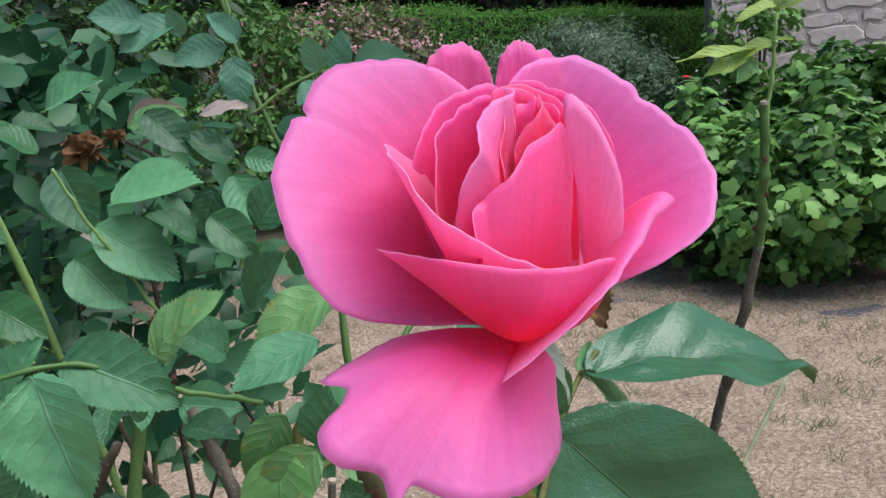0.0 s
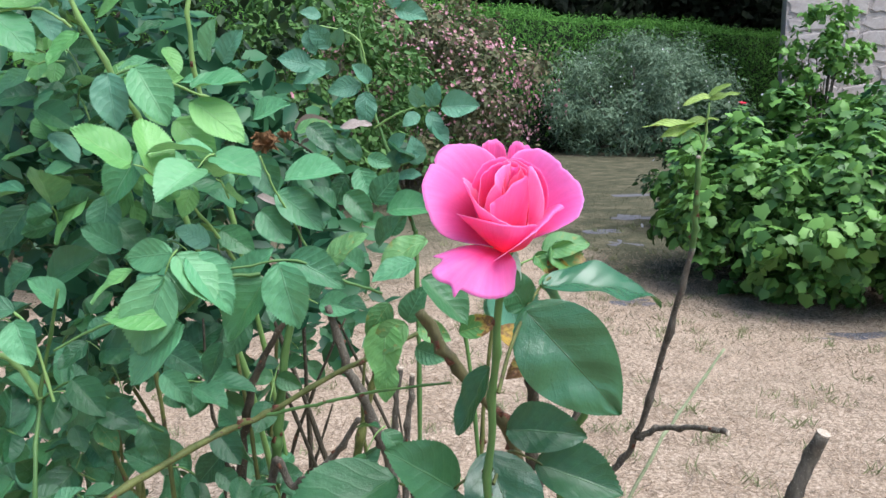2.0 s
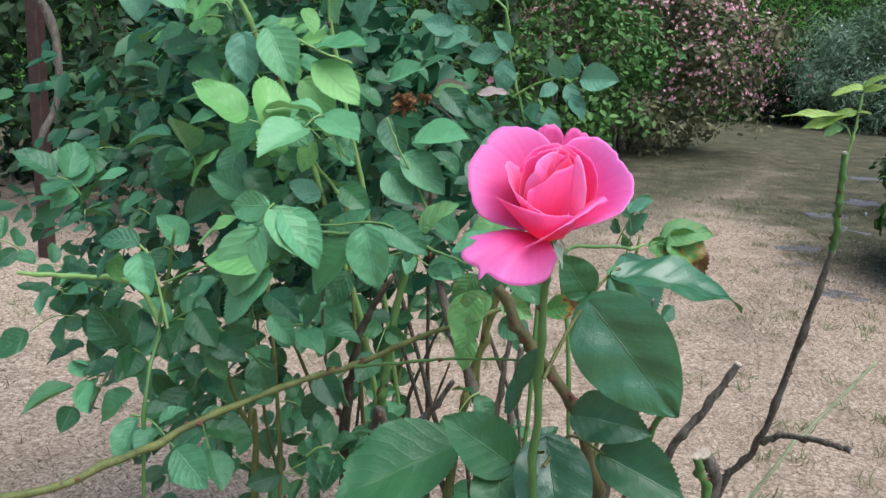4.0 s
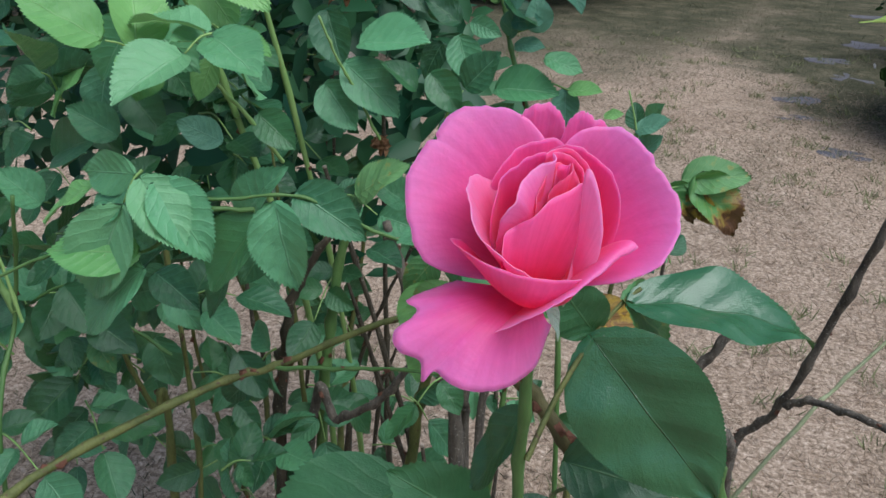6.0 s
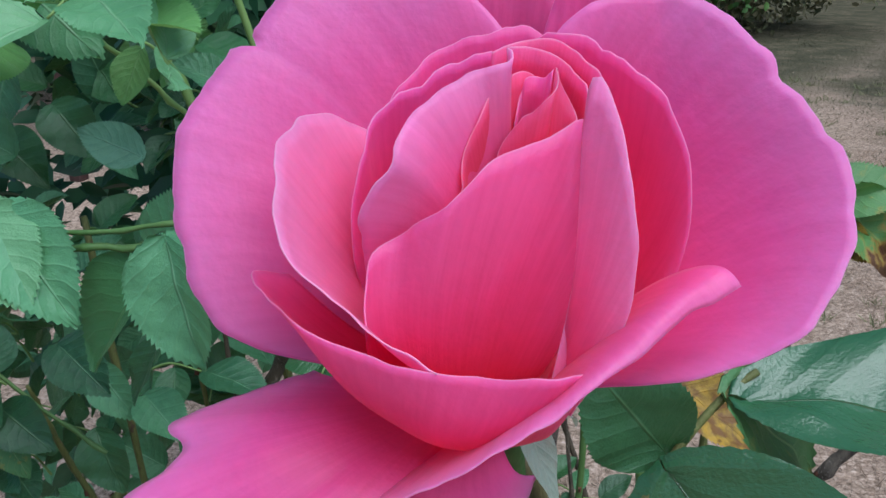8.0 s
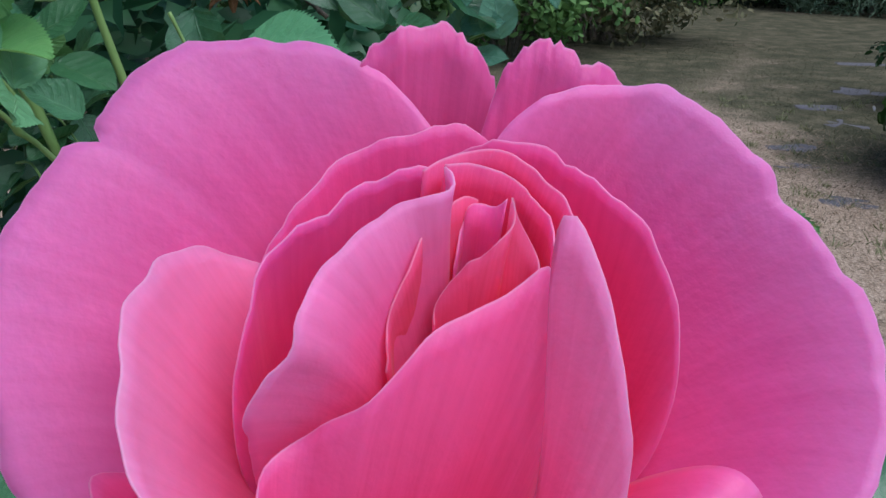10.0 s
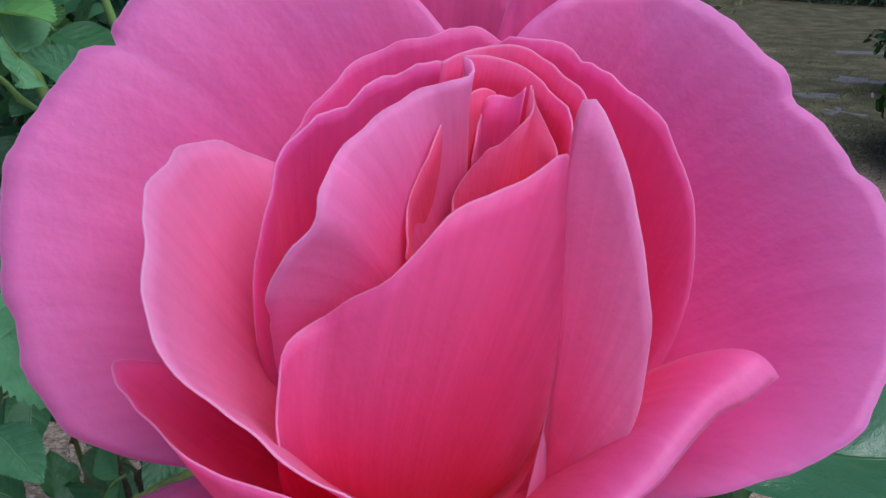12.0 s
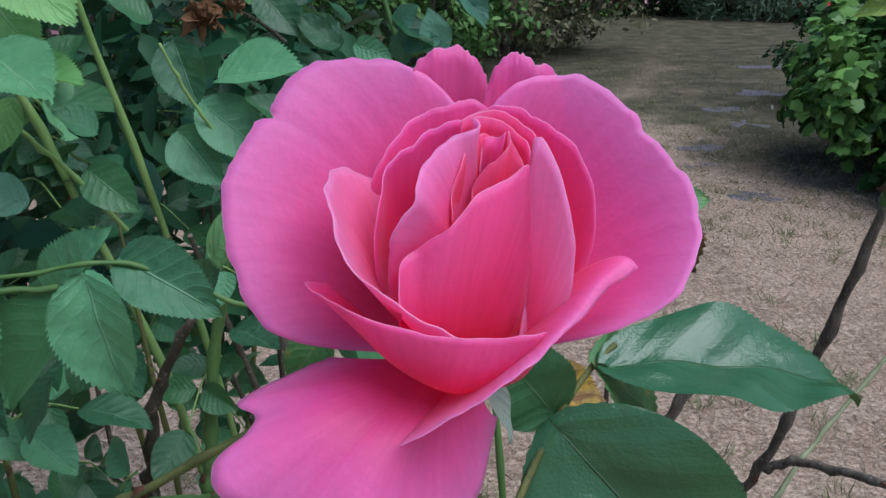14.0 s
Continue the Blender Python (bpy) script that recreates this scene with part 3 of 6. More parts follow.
def build_ground():
    xs = np.concatenate([[-400, -60, -20], np.linspace(-8, 9, 69), [20, 60, 400]])
    ys = np.concatenate([[-400, -40, -8], np.linspace(-3, 14, 69), [20, 60, 400]])
    v = [(x, y, ground_height(x, y)) for x in xs for y in ys]
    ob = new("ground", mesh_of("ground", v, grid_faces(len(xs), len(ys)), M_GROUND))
    tagged(ob, "parched straw-coloured lawn with dull green patches and painted far shade", "lawn", kind="structure")
    rng = np.random.default_rng(5)
    n = 260000
    reach, turn = 9.0 * rng.random(n) ** 1.1, rng.normal(1.45, 0.75, n)
    x, y = 0.1 + reach * np.cos(turn), reach * np.sin(turn) - 0.5
    pos = np.stack([x, y, np.array([ground_height(a, b) for a, b in zip(x, y)]) - 0.003], 1)
    up = np.stack([rng.normal(0, .9, n), rng.normal(0, .9, n), np.full(n, 0.55)], 1)
    up /= np.linalg.norm(up, axis=1)[:, None]
    r = rng.normal(0, 1, (n, 3))
    sx = np.cross(up, r)
    sx /= np.linalg.norm(sx, axis=1)[:, None]
    axes = np.stack([sx, up, np.cross(sx, up)], axis=2)
    blade = [(-.05, 0, 0), (.05, 0, 0), (.03, .6, .05), (0, 1, .14)]
    straw = island_material("straw", (0.265, 0.192, 0.135), (0.59, 0.475, 0.366), 0.9, 0.35)
    grass = island_material("dull_shaded_grass", (0.038, 0.045, 0.022), (0.13, 0.122, 0.07), 0.8, 0.2)
    # Dull dark blades grow commoner with distance, carrying the same painted shade.
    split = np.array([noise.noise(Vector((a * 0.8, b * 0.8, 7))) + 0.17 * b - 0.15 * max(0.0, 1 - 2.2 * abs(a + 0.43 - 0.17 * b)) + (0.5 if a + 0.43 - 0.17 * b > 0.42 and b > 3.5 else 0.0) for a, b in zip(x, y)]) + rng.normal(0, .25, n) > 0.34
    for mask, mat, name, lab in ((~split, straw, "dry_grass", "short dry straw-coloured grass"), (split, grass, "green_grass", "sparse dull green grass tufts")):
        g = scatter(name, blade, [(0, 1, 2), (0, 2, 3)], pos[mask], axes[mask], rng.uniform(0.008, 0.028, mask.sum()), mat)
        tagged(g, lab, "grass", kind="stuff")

    # longer dry blades lying across the lawn before the path
    n = 250000
    x, y = rng.uniform(-1.9, 3.2, n), -0.5 + 5.0 * rng.random(n) ** 1.15
    wisp = np.array([noise.noise(Vector((a * 7, b * 7, 1))) + 0.6 * noise.noise(Vector((a * 19, b * 19, 4))) for a, b in zip(x, y)]) + rng.normal(0, .2, n) > -0.05
    wisp &= rng.random(n) < np.clip((y + 0.5) / 0.9, 0, 1) * np.clip((2.55 - np.abs(x - 0.65)) / 0.9, 0, 1) * np.clip((4.5 - y) / 0.8, 0, 1)
    x, y = x[wisp], y[wisp]
    n = len(x)
    pos = np.stack([x, y, np.array([ground_height(a, b) for a, b in zip(x, y)]) + rng.uniform(-0.002, 0.006, n)], 1)
    up = np.stack([rng.normal(0, 1, n), rng.normal(0, 1, n), rng.uniform(0.0, 0.75, n)], 1)
    up /= np.linalg.norm(up, axis=1)[:, None]
    sx = np.cross(up, rng.normal(0, 1, (n, 3)))
    sx /= np.linalg.norm(sx, axis=1)[:, None]
    g = scatter("long_straw", [(-.02, 0, 0), (.02, 0, 0), (.014, .6, .05), (0, 1, .14)], [(0, 1, 2), (0, 2, 3)], pos, np.stack([sx, up, np.cross(sx, up)], axis=2), rng.uniform(0.014, 0.042, n), straw)
    tagged(g, "loose bleached grass blades lying on the lawn", "grass", kind="stuff")

    # small tufts of greener grass
    m, per = 620, 22
    reach, turn = 5.5 * rng.random(m) ** 0.8, rng.normal(1.35, 0.6, m)
    cx, cy = 0.1 + reach * np.cos(turn), reach * np.sin(turn)
    x = np.repeat(cx, per) + rng.normal(0, 0.018, m * per)
    y = np.repeat(cy, per) + rng.normal(0, 0.018, m * per)
    pos = np.stack([x, y, np.array([ground_height(a, b) for a, b in zip(x, y)]) - 0.003], 1)
    up = np.stack([rng.normal(0, .5, m * per), rng.normal(0, .5, m * per), np.full(m * per, 0.7)], 1)
    up /= np.linalg.norm(up, axis=1)[:, None]
    sx = np.cross(up, rng.normal(0, 1, (m * per, 3)))
    sx /= np.linalg.norm(sx, axis=1)[:, None]
    tuft = island_material("tuft_grass", (0.14, 0.17, 0.075), (0.30, 0.30, 0.16), 0.8, 0.3)
    g = scatter("grass_tuft", blade, [(0, 1, 2), (0, 2, 3)], pos, np.stack([sx, up, np.cross(sx, up)], axis=2), rng.uniform(0.015, 0.045, m * per), tuft)
    tagged(g, "small dull green grass tufts", "grass", kind="stuff")


build_ground()

M_SLAB = rough_material("paving_stone", (0.075, 0.073, 0.084), (0.155, 0.15, 0.168), 9, 0.85, 0.6, 0.01, speck=(0.14, 0.12, 0.09))


def paving_stone(x, y, w, d, turn, seed):
    rng = random.Random(seed)
    n = 14
    ring = []
    for k in range(n):
        a = 2 * math.pi * k / n
        q = 1 / max(abs(math.cos(a)), abs(math.sin(a))) ** 0.75 * rng.uniform(0.68, 1.02)
        ring.append((math.cos(a) * q * w / 2, math.sin(a) * q * d / 2))
    v = [(a, b, -0.03) for a, b in ring] + [(a, b, -0.002) for a, b in ring] + [(a * .9, b * .9, 0.001 + rng.uniform(-.003, .003)) for a, b in ring] + [(0, 0, 0.002)]
    f = [(k, (k + 1) % n, n + (k + 1) % n, n + k) for k in range(n)] + [(n + k, n + (k + 1) % n, 2 * n + (k + 1) % n, 2 * n + k) for k in range(n)] + [(2 * n + k, 2 * n + (k + 1) % n, 3 * n) for k in range(n)]
    ob = new("stepping_stone", mesh_of("stepping_stone", v, f, M_SLAB))
    ob.matrix_basis = pose(x, y, ground_height(x, y) - 0.001, 0, 0, turn)
    tagged(ob, "worn grey stepping stone sunk in dry lawn", "paving stone", "stepping stones of the garden path")


for k, (x, y, w, d, turn) in enumerate([(0.79, 3.2, .24, .16, -14), (0.70, 3.69, .24, .2, -8), (0.72, 4.07, .24, .22, -12), (1.05, 4.67, .3, .26, 10), (1.04, 5.08, .3, .24, 5), (1.36, 5.7, .36, .3, -15), (1.7, 7.1, .5, .42, 12), (1.5, 2.6, .5, .3, 4)]):
    paving_stone(x, y, w, d, turn, k)

# ---------------------------------------------------------------- the garden behind
M_HEDGE = island_material("hedge_needles", (0.03, 0.10, 0.018), (0.13, 0.32, 0.05))
# Near-black: the shade on trees and inside foliage sits in this colour.
M_SHADEFOLIAGE = island_material("shaded_foliage", (0.006, 0.012, 0.006), (0.02, 0.03, 0.014))
M_VINE = island_material("vine_leaves", (0.018, 0.066, 0.015), (0.20, 0.395, 0.09), 0.42)
M_FRESHVINE = island_material("fresh_vine_leaves", (0.03, 0.10, 0.02), (0.20, 0.40, 0.08), 0.45)
M_GREYSHRUB = island_material("grey_green_leaves", (0.075, 0.135, 0.075), (0.23, 0.32, 0.205), 0.7)
M_PINKSHRUB = island_material("shrub_leaves", (0.05, 0.072, 0.032), (0.21, 0.19, 0.10), 0.7)
M_BROAD = island_material("broad_leaves", (0.006, 0.02, 0.008), (0.045, 0.10, 0.032), 0.5)
M_BRIGHT = island_material("fresh_leaves", (0.04, 0.11, 0.025), (0.12, 0.24, 0.06), 0.6)
M_PINKFLOWER = island_material("pale_pink_blossom", (0.36, 0.14, 0.15), (0.58, 0.34, 0.39), 0.8)
M_WHITEFLOWER = island_material("white_blossom", (0.6, 0.58, 0.62), (0.8, 0.8, 0.82), 0.8)
M_REDFLOWER = island_material("red_blossom", (0.5, 0.02, 0.04), (0.7, 0.05, 0.08), 0.7)


def hedge():
    rng = np.random.default_rng(21)
    ob = thing("hedge", "long clipped dark green conifer hedge", "hedge", (0, 11.3, 0))
    ob.rotation_euler = (0, 0, radians(43))
    n = 90000
    x = rng.uniform(-9, 11, n)
    top = rng.random(n) < 0.35
    z = np.where(top, 1.93 + 0.05 * rng.normal(0, 1, n), 1.95 * rng.random(n) ** 0.8)
    y = np.where(top, rng.uniform(0, 0.9, n), 0.07 * rng.normal(0, 1, n))
    z = z + 0.05 * np.sin(x * 1.3) + 0.03 * np.sin(x * 4.1)
    pos = np.stack([x, y, z], 1)
    nrm = np.where(top[:, None], np.array((0, -.1, 1.0)), np.array((0, -1, .35)))
    g = scatter("foliage", NARROW, NARROW_F, pos, frames_of(nrm, rng, 0.7), rng.uniform(0.045, 0.1, n), M_HEDGE, ob)
    tagged(g, kind="stuff")
    # Solid box in the near-black colour, for the shade inside the hedge.
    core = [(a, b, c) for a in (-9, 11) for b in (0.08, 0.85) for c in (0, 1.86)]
    part("core", mesh_of("core", core, [(0, 1, 3, 2), (4, 6, 7, 5), (0, 4, 5, 1), (2, 3, 7, 6), (1, 5, 7, 3)], M_SHADEFOLIAGE, smooth=False), ob, "near-black core standing for the shade inside the hedge")


hedge()


def dark_tree(x, y, h, r, seed):
    rng = np.random.default_rng(seed)
    ob = thing("tree", "tall leafy tree behind the hedge, coloured dark for shade", "tree", (x, y, 0), "trees behind the hedge")
    tube("trunk", [(0, 0, -.1), (0.1, 0, h * .4), (0, 0.1, h * .85)], 0.22, 0.05, M_CANE, ob, steps=4, seed=seed)
    for k in range(5):
        a = k * 1.3 + seed
        tube("limb", [(0, 0, h * (.25 + .1 * k)), (math.cos(a) * r * .5, math.sin(a) * r * .5, h * (.35 + .1 * k)), (math.cos(a) * r * .8, math.sin(a) * r * .8, h * (.42 + .11 * k))], 0.07, 0.02, M_CANE, ob, steps=3, seed=k)
    p, nrm = shell(22000, rng, (r, r, h * .48), 0.35, seed, 0.5)
    p[:, 2] += h * 0.52
    c = scatter("crown", DIAMOND, NARROW_F, p, frames_of(nrm, rng, .7), rng.uniform(.13, .3, len(p)), M_SHADEFOLIAGE, ob)
    tagged(c, kind="stuff")


for k, (x, y, h, r) in enumerate([(-7.5, 17, 8, 3.0), (-3.0, 18, 9, 3.2), (1.2, 17, 8.5, 2.8), (5.6, 22.5, 9.5, 3.0), (10.2, 22, 9, 3.1), (12.5, 18, 9, 3.3), (-10, 12, 8, 3.0), (-6.5, 11.5, 7.5, 2.6), (-0.8, 20, 9.5, 3.2), (3.0, 21, 9.5, 3.2), (6.8, 21, 9.5, 3.2)]):
    dark_tree(x, y, h, r, 40 + k)

shrub("flowering_shrub", "rounded shrub covered in small pale pink blossoms", "shrub", (-0.35, 8.0, 0.72), (1.22, 0.9, 0.9), 16000, 0.06, (OVAL, OVAL_F), M_PINKSHRUB, 3, 0.4, 0.45, blossoms=(2700, 0.034, M_PINKFLOWER), clumps=260, grain=0.17)
shrub("grey_shrub", "large grey-green shrub with tiny white flowers", "shrub", (2.85, 12.1, 0.72), (1.3, 0.95, 0.8), 34000, 0.085, (NARROW, NARROW_F), M_GREYSHRUB, 4, 0.3, 0.4, low=-0.8, blossoms=(130, 0.026, M_WHITEFLOWER), clumps=230, grain=0.2)
shrub("vine_bush", "tangled bush of fresh green lobed vine leaves", "bush", (2.0, 3.5, 0.32), (1.0, 0.8, 0.46), 17000, 0.054, (LOBED, LOBED_F), M_VINE, 5, 0.4, 0.5, low=-0.7, blossoms=(16, 0.02, M_WHITEFLOWER), spread=0.4, clumps=520, grain=0.12)
shrub("climbing_vine", "climbing vine against the stone house wall", "vine", (4.55, 10.3, 1.0), (0.5, 0.4, 0.8), 1300, 0.08, (LOBED, LOBED_F), M_FRESHVINE, 6, 0.6, 0.5, blossoms=(20, 0.03, M_WHITEFLOWER), clumps=60, grain=0.22)
shrub("rose_shrub", "dark green rose shrub with a few red blooms", "shrub", (1.75, 5.2, 0.36), (0.4, 0.5, 0.42), 2800, 0.05, (OVAL, OVAL_F), M_BROAD, 12, 0.35, 0.4, blossoms=(10, 0.06, M_REDFLOWER), clumps=90, grain=0.2)
bare = shrub("broadleaf_shrub", "dense dark broad-leaved shrub with few pink buds", "shrub", (-2.5, 4.0, 0.95), (1.7, 1.1, 1.25), 15000, 0.075, (OVAL, OVAL_F), M_BROAD, 7, 0.3, 0.4, blossoms=(50, 0.045, M_PINKFLOWER), clumps=420, grain=0.13)
tube("stem", [(0.339, -1.715, 0.463), (0.384, -1.663, 0.618), (0.393, -1.646, 0.784), (0.365, -1.664, 0.947), (0.291, -1.726, 1.082)], 0.011, 0.016, M_CANE, bare, "bare bent grey stem", steps=5, sides=6, knots=0.05, seed=3)


def metal_post():
    post = thing("fence_post", "slim dark brown metal post before a shrub", "post", (-2.28, 2.46, 0))
    rust = rough_material("brown_metal", (0.028, 0.015, 0.013), (0.07, 0.035, 0.028), 30, 0.6, 0.4, 0.002, speck=(0.11, 0.05, 0.03))
    bm = bmesh.new()
    bmesh.ops.create_cube(bm, size=1.0, matrix=pose(0, 0, 0.54) @ Matrix.Diagonal((0.05, 0.05, 1.12, 1)))
    bmesh.ops.bevel(bm, geom=bm.edges[:], offset=0.004, segments=1, affect="EDGES")
    for name, low in (("shaft", True), ("cap", False)):
        if not low:
            bm = bmesh.new()
            bmesh.ops.create_cube(bm, size=1.0, matrix=pose(0, 0, 1.113) @ Matrix.Diagonal((0.058, 0.058, 0.03, 1)))
            bmesh.ops.bevel(bm, geom=bm.edges[:], offset=0.006, segments=2, affect="EDGES")
        me = bpy.data.meshes.new(name)
        bm.to_mesh(me)
        bm.free()
        me.materials.append(rust)
        part(name, me, post)


metal_post()
shrub("fresh_shrub", "mid green leafy garden shrub", "shrub", (-0.95, 6.6, 0.8), (0.95, 0.8, 0.85), 9000, 0.065, (OVAL, OVAL_F), M_BRIGHT, 8, 0.3, 0.4, clumps=230, grain=0.17)
# Added dark mass standing in for the shadow at the grey shrub's base.
shrub("shade_shrub", "near-black shrub added as the shadow at the lawn's end", "shrub", (2.1, 12.6, 0.3), (1.9, 0.5, 0.5), 9000, 0.1, (NARROW, NARROW_F), M_SHADEFOLIAGE, 9, 0.25, 0.35)


# ---------------------------------------------------------------- the flowering rose bush
H = 0.85
ROSE = Vector((-0.0142, 0.0048, H - 0.0480))
front = thing("rose_bush", "rose bush bearing one large pink bloom", "rose bush", (-0.02, 0.14, 0))
front.location = (0, 0, 0)

bloom = part("bloom", mesh_of("bloom", *(lambda s: (
    [(s[i][0] * math.cos(a), s[i][0] * math.sin(a), s[i][1]) for i in range(len(s)) for a in np.linspace(0, 2 * math.pi, 16, endpoint=False)],
    [(i * 16 + j, i * 16 + (j + 1) % 16, (i + 1) * 16 + (j + 1) % 16, (i + 1) * 16 + j) for i in range(len(s) - 1) for j in range(16)]))(
        [(0.0026, -0.014), (0.0036, -0.011), (0.0062, -0.006), (0.0068, -0.001), (0.0055, 0.003), (0.002, 0.005)]), M_STEM), front, "large half-open pink rose bloom")
BLOOM_TILT = Matrix.Rotation(radians(8.94), 4, "Y") @ Matrix.Rotation(radians(18.02), 4, "X")
bloom.matrix_basis = Matrix.Translation(ROSE) @ BLOOM_TILT


def petal(label, azimuth, span, r1, h1, r2, h2, tilt=0.0, skew=0.0, cup=0.0, droop=0.0, lean=0.0, round_=3.0, roll=0.0, twist=0.0, ruffle=0.0006, fold=0.0, seed=0, notch=(), nu=57, nv=26, drift=(0.0, 0.0), mat=None):
    """A petal round the bloom's axis: bent from the base by way of (r1, h1) to its rim at (r2, h2); u runs round it, v up it."""
    rng = np.random.default_rng(seed + 70)
    ph = rng.uniform(0, 6.28, 6)
    verts, uv = [], []
    for w in np.linspace(-1, 1, nu):
        u = math.sin(w * math.pi / 2)
        top = max(0.05, max(0.0, 1 - abs(u) ** round_) ** (1 / 2.2))
        top *= 1 + 0.014 * noise.noise(Vector((u * 7, seed, 1))) + 0.009 * noise.noise(Vector((u * 24, seed, 5)))
        for at, width, depth in notch:
            top *= 1 - depth * math.exp(-((u - at) / width) ** 2)
        for s in np.linspace(0, 1, nv):
            v = top * s
            r = (1 - v) ** 2 * 0.004 + 2 * v * (1 - v) * r1 + v * v * r2
            h = 2 * v * (1 - v) * h1 + v * v * h2
            rim = max(0.0, (s - 0.8) / 0.2) ** 2 * min(1.0, 3 * v)
            r = r * (1 + cup * u * u) + skew * u * v + roll * v ** 6 + (0.0009 + fold) * rim
            h = h + (tilt * u + droop * u * u + twist * u ** 3) * v - 0.6 * abs(roll) * v ** 8 - (0.0005 + 0.7 * fold) * rim
            wave = ruffle * s ** 4 * (math.sin(6 * u + ph[0]) + 0.6 * math.sin(13 * u + ph[1]) + 0.4 * math.sin(23 * u + ph[2]) + 0.25 * math.sin(47 * u + ph[5]))
            soft = v * (0.0006 * math.sin(3 * u + 4 * v + ph[3]) + 0.0003 * math.sin(9 * u - 6 * v + ph[4]))
            a = radians(azimuth + span * u + lean * v)
            verts.append(((r + wave + soft) * math.cos(a) + drift[0] * v, (r + wave + soft) * math.sin(a) + drift[1] * v, h + 0.5 * wave))
            uv.append((0.5 + 0.5 * u, s))
    ob = part("petal", mesh_of("petal", verts, grid_faces(nu, nv), mat or M_PETAL, uv), bloom, label)
    thick = ob.modifiers.new("thickness", "SOLIDIFY")
    thick.thickness, thick.offset = 0.00022, 0.0
    return ob


def rim_petal(label, rim, bend, seed, ruffle=0.25, nu=61, nv=26, mat=None, fold=None):
    """A petal from the base by way of three bending points (one side, middle, other side) to a free rim, in millimetres; with fold, its upper part bends over there."""
    rng = np.random.default_rng(seed)
    ph = rng.uniform(0, 6.28, 6)
    line = smooth_line(rim, 10)
    arc = np.concatenate([[0], np.cumsum(np.linalg.norm(np.diff(line, axis=0), axis=1))])
    at = np.linspace(0, arc[-1], nu)
    line = np.stack([np.interp(at, arc, line[:, j]) for j in range(3)], 1)
    line = line + np.array([[0.35 * noise.noise(Vector((i * 0.31, seed, k))) + 0.5 * noise.noise(Vector((i * 0.11, seed, k + 3))) for k in range(3)] for i in range(nu)]) * min(1.0, ruffle * 5)
    c0, c1, c2 = (np.array(c, float) for c in bend)
    kern = np.exp(-(np.arange(-nu // 6, nu // 6 + 1) / (nu / 14)) ** 2)
    pad = len(kern) // 2
    ext = np.vstack([2 * line[0] - line[pad:0:-1], line, 2 * line[-1] - line[-2:-pad - 2:-1]])
    calm = np.stack([np.convolve(ext[:, j], kern / kern.sum(), "valid") for j in range(3)], 1)
    calm[0], calm[-1] = line[0], line[-1]
    verts, uv = [], []
    for i in range(nu):
        t = i / (nu - 1)
        ctrl = c0 * (1 - t) * (1 - 2 * t) + c1 * 4 * t * (1 - t) + c2 * t * (2 * t - 1)
        root = np.array((ctrl[0] * 0.12, ctrl[1] * 0.12, 0.0))
        out = np.array((ctrl[0], ctrl[1], 0.0))
        out /= np.linalg.norm(out)
        for s in np.linspace(0, 1, nv):
            p = (1 - s) ** 2 * root + 2 * s * (1 - s) * ctrl + s * s * calm[i] + s ** 6 * (line[i] - calm[i])
            if fold is not None:
                over = np.array(fold[0]) * (1 - t) * (1 - 2 * t) + np.array(fold[1]) * 4 * t * (1 - t) + np.array(fold[2]) * t * (2 * t - 1)
                p = (1 - s) ** 3 * root + 3 * s * (1 - s) ** 2 * ctrl + 3 * s * s * (1 - s) * over + s ** 3 * line[i]
            wave = ruffle * s ** 5 * (math.sin(13 * t + ph[0]) + 0.6 * math.sin(29 * t + ph[1]) + 0.35 * math.sin(61 * t + ph[2]))
            soft = 0.45 * s * math.sin(7 * t + 5 * s + ph[3]) + 0.2 * s * math.sin(17 * t - 8 * s + ph[4])
            lip = 0.3 * max(0.0, (s - 0.86) / 0.14) ** 2
            p = p + out * (wave + soft + lip)
            verts.append(p * 0.001)
            uv.append((t, s))
    ob = part("petal", mesh_of("petal", verts, grid_faces(nu, nv), mat or M_PETAL, uv), bloom, label)
    thick = ob.modifiers.new("thickness", "SOLIDIFY")
    thick.thickness, thick.offset = 0.00022, 0.0
    return ob


petal("broad outer petal with a creased rim", 139, 55.9, 0.033, 0.0351, 0.0579, 0.0451, -0.0326, 0.00661, -0.192, -0.0163, 23.3, 2.89, 0, -0.000288, notch=((-0.02, 0.02, 0.06), (-0.07, 0.05, 0.02), (0.55, 0.05, 0.02)), ruffle=0.00065, seed=0, nu=161, mat=M_OUTER)
petal("", 114.5, 22.5, 0.0304, 0.0101, 0.043, 0.0582, 0.000556, 0.000886, 0.119, -0.0016, -3.22, 3.5, 0, 0.002, ruffle=0.0006, seed=1, nu=81)
petal("", 79, 24, 0.0239, 0.0131, 0.0398, 0.0603, 0.00417, -0.00278, -0.0573, -0.001, 7.26, 3.1, 0, -0.00214, ruffle=0.0006, seed=2, nu=81)
petal("broad reflexed outer petal", 56.6, 68.2, 0.0357, 0.032, 0.0467, 0.0451, 0.0255, 0.00251, -0.301, 0.00872, -27.4, 2.55, 0.000605, 0.00357, notch=((0.24, 0.03, 0.025), (0.05, 0.05, 0.015)), ruffle=0.00065, seed=3, nu=161, mat=M_OUTER)
petal("", 147, 63, 0.0246, 0.0244, 0.0199, 0.0506, -0.00671, 0.00198, 0.0902, 0.00395, 1.19, 3.53, 0.000337, -0.00109, ruffle=0.0003, seed=4)
petal("", 126, 45.9, 0.0275, 0.0285, 0.0291, 0.0495, -0.0086, -0.0013, 0.0672, 0.0021, 1.44, 3.24, 0, 0.000921, ruffle=0.0003, seed=5)
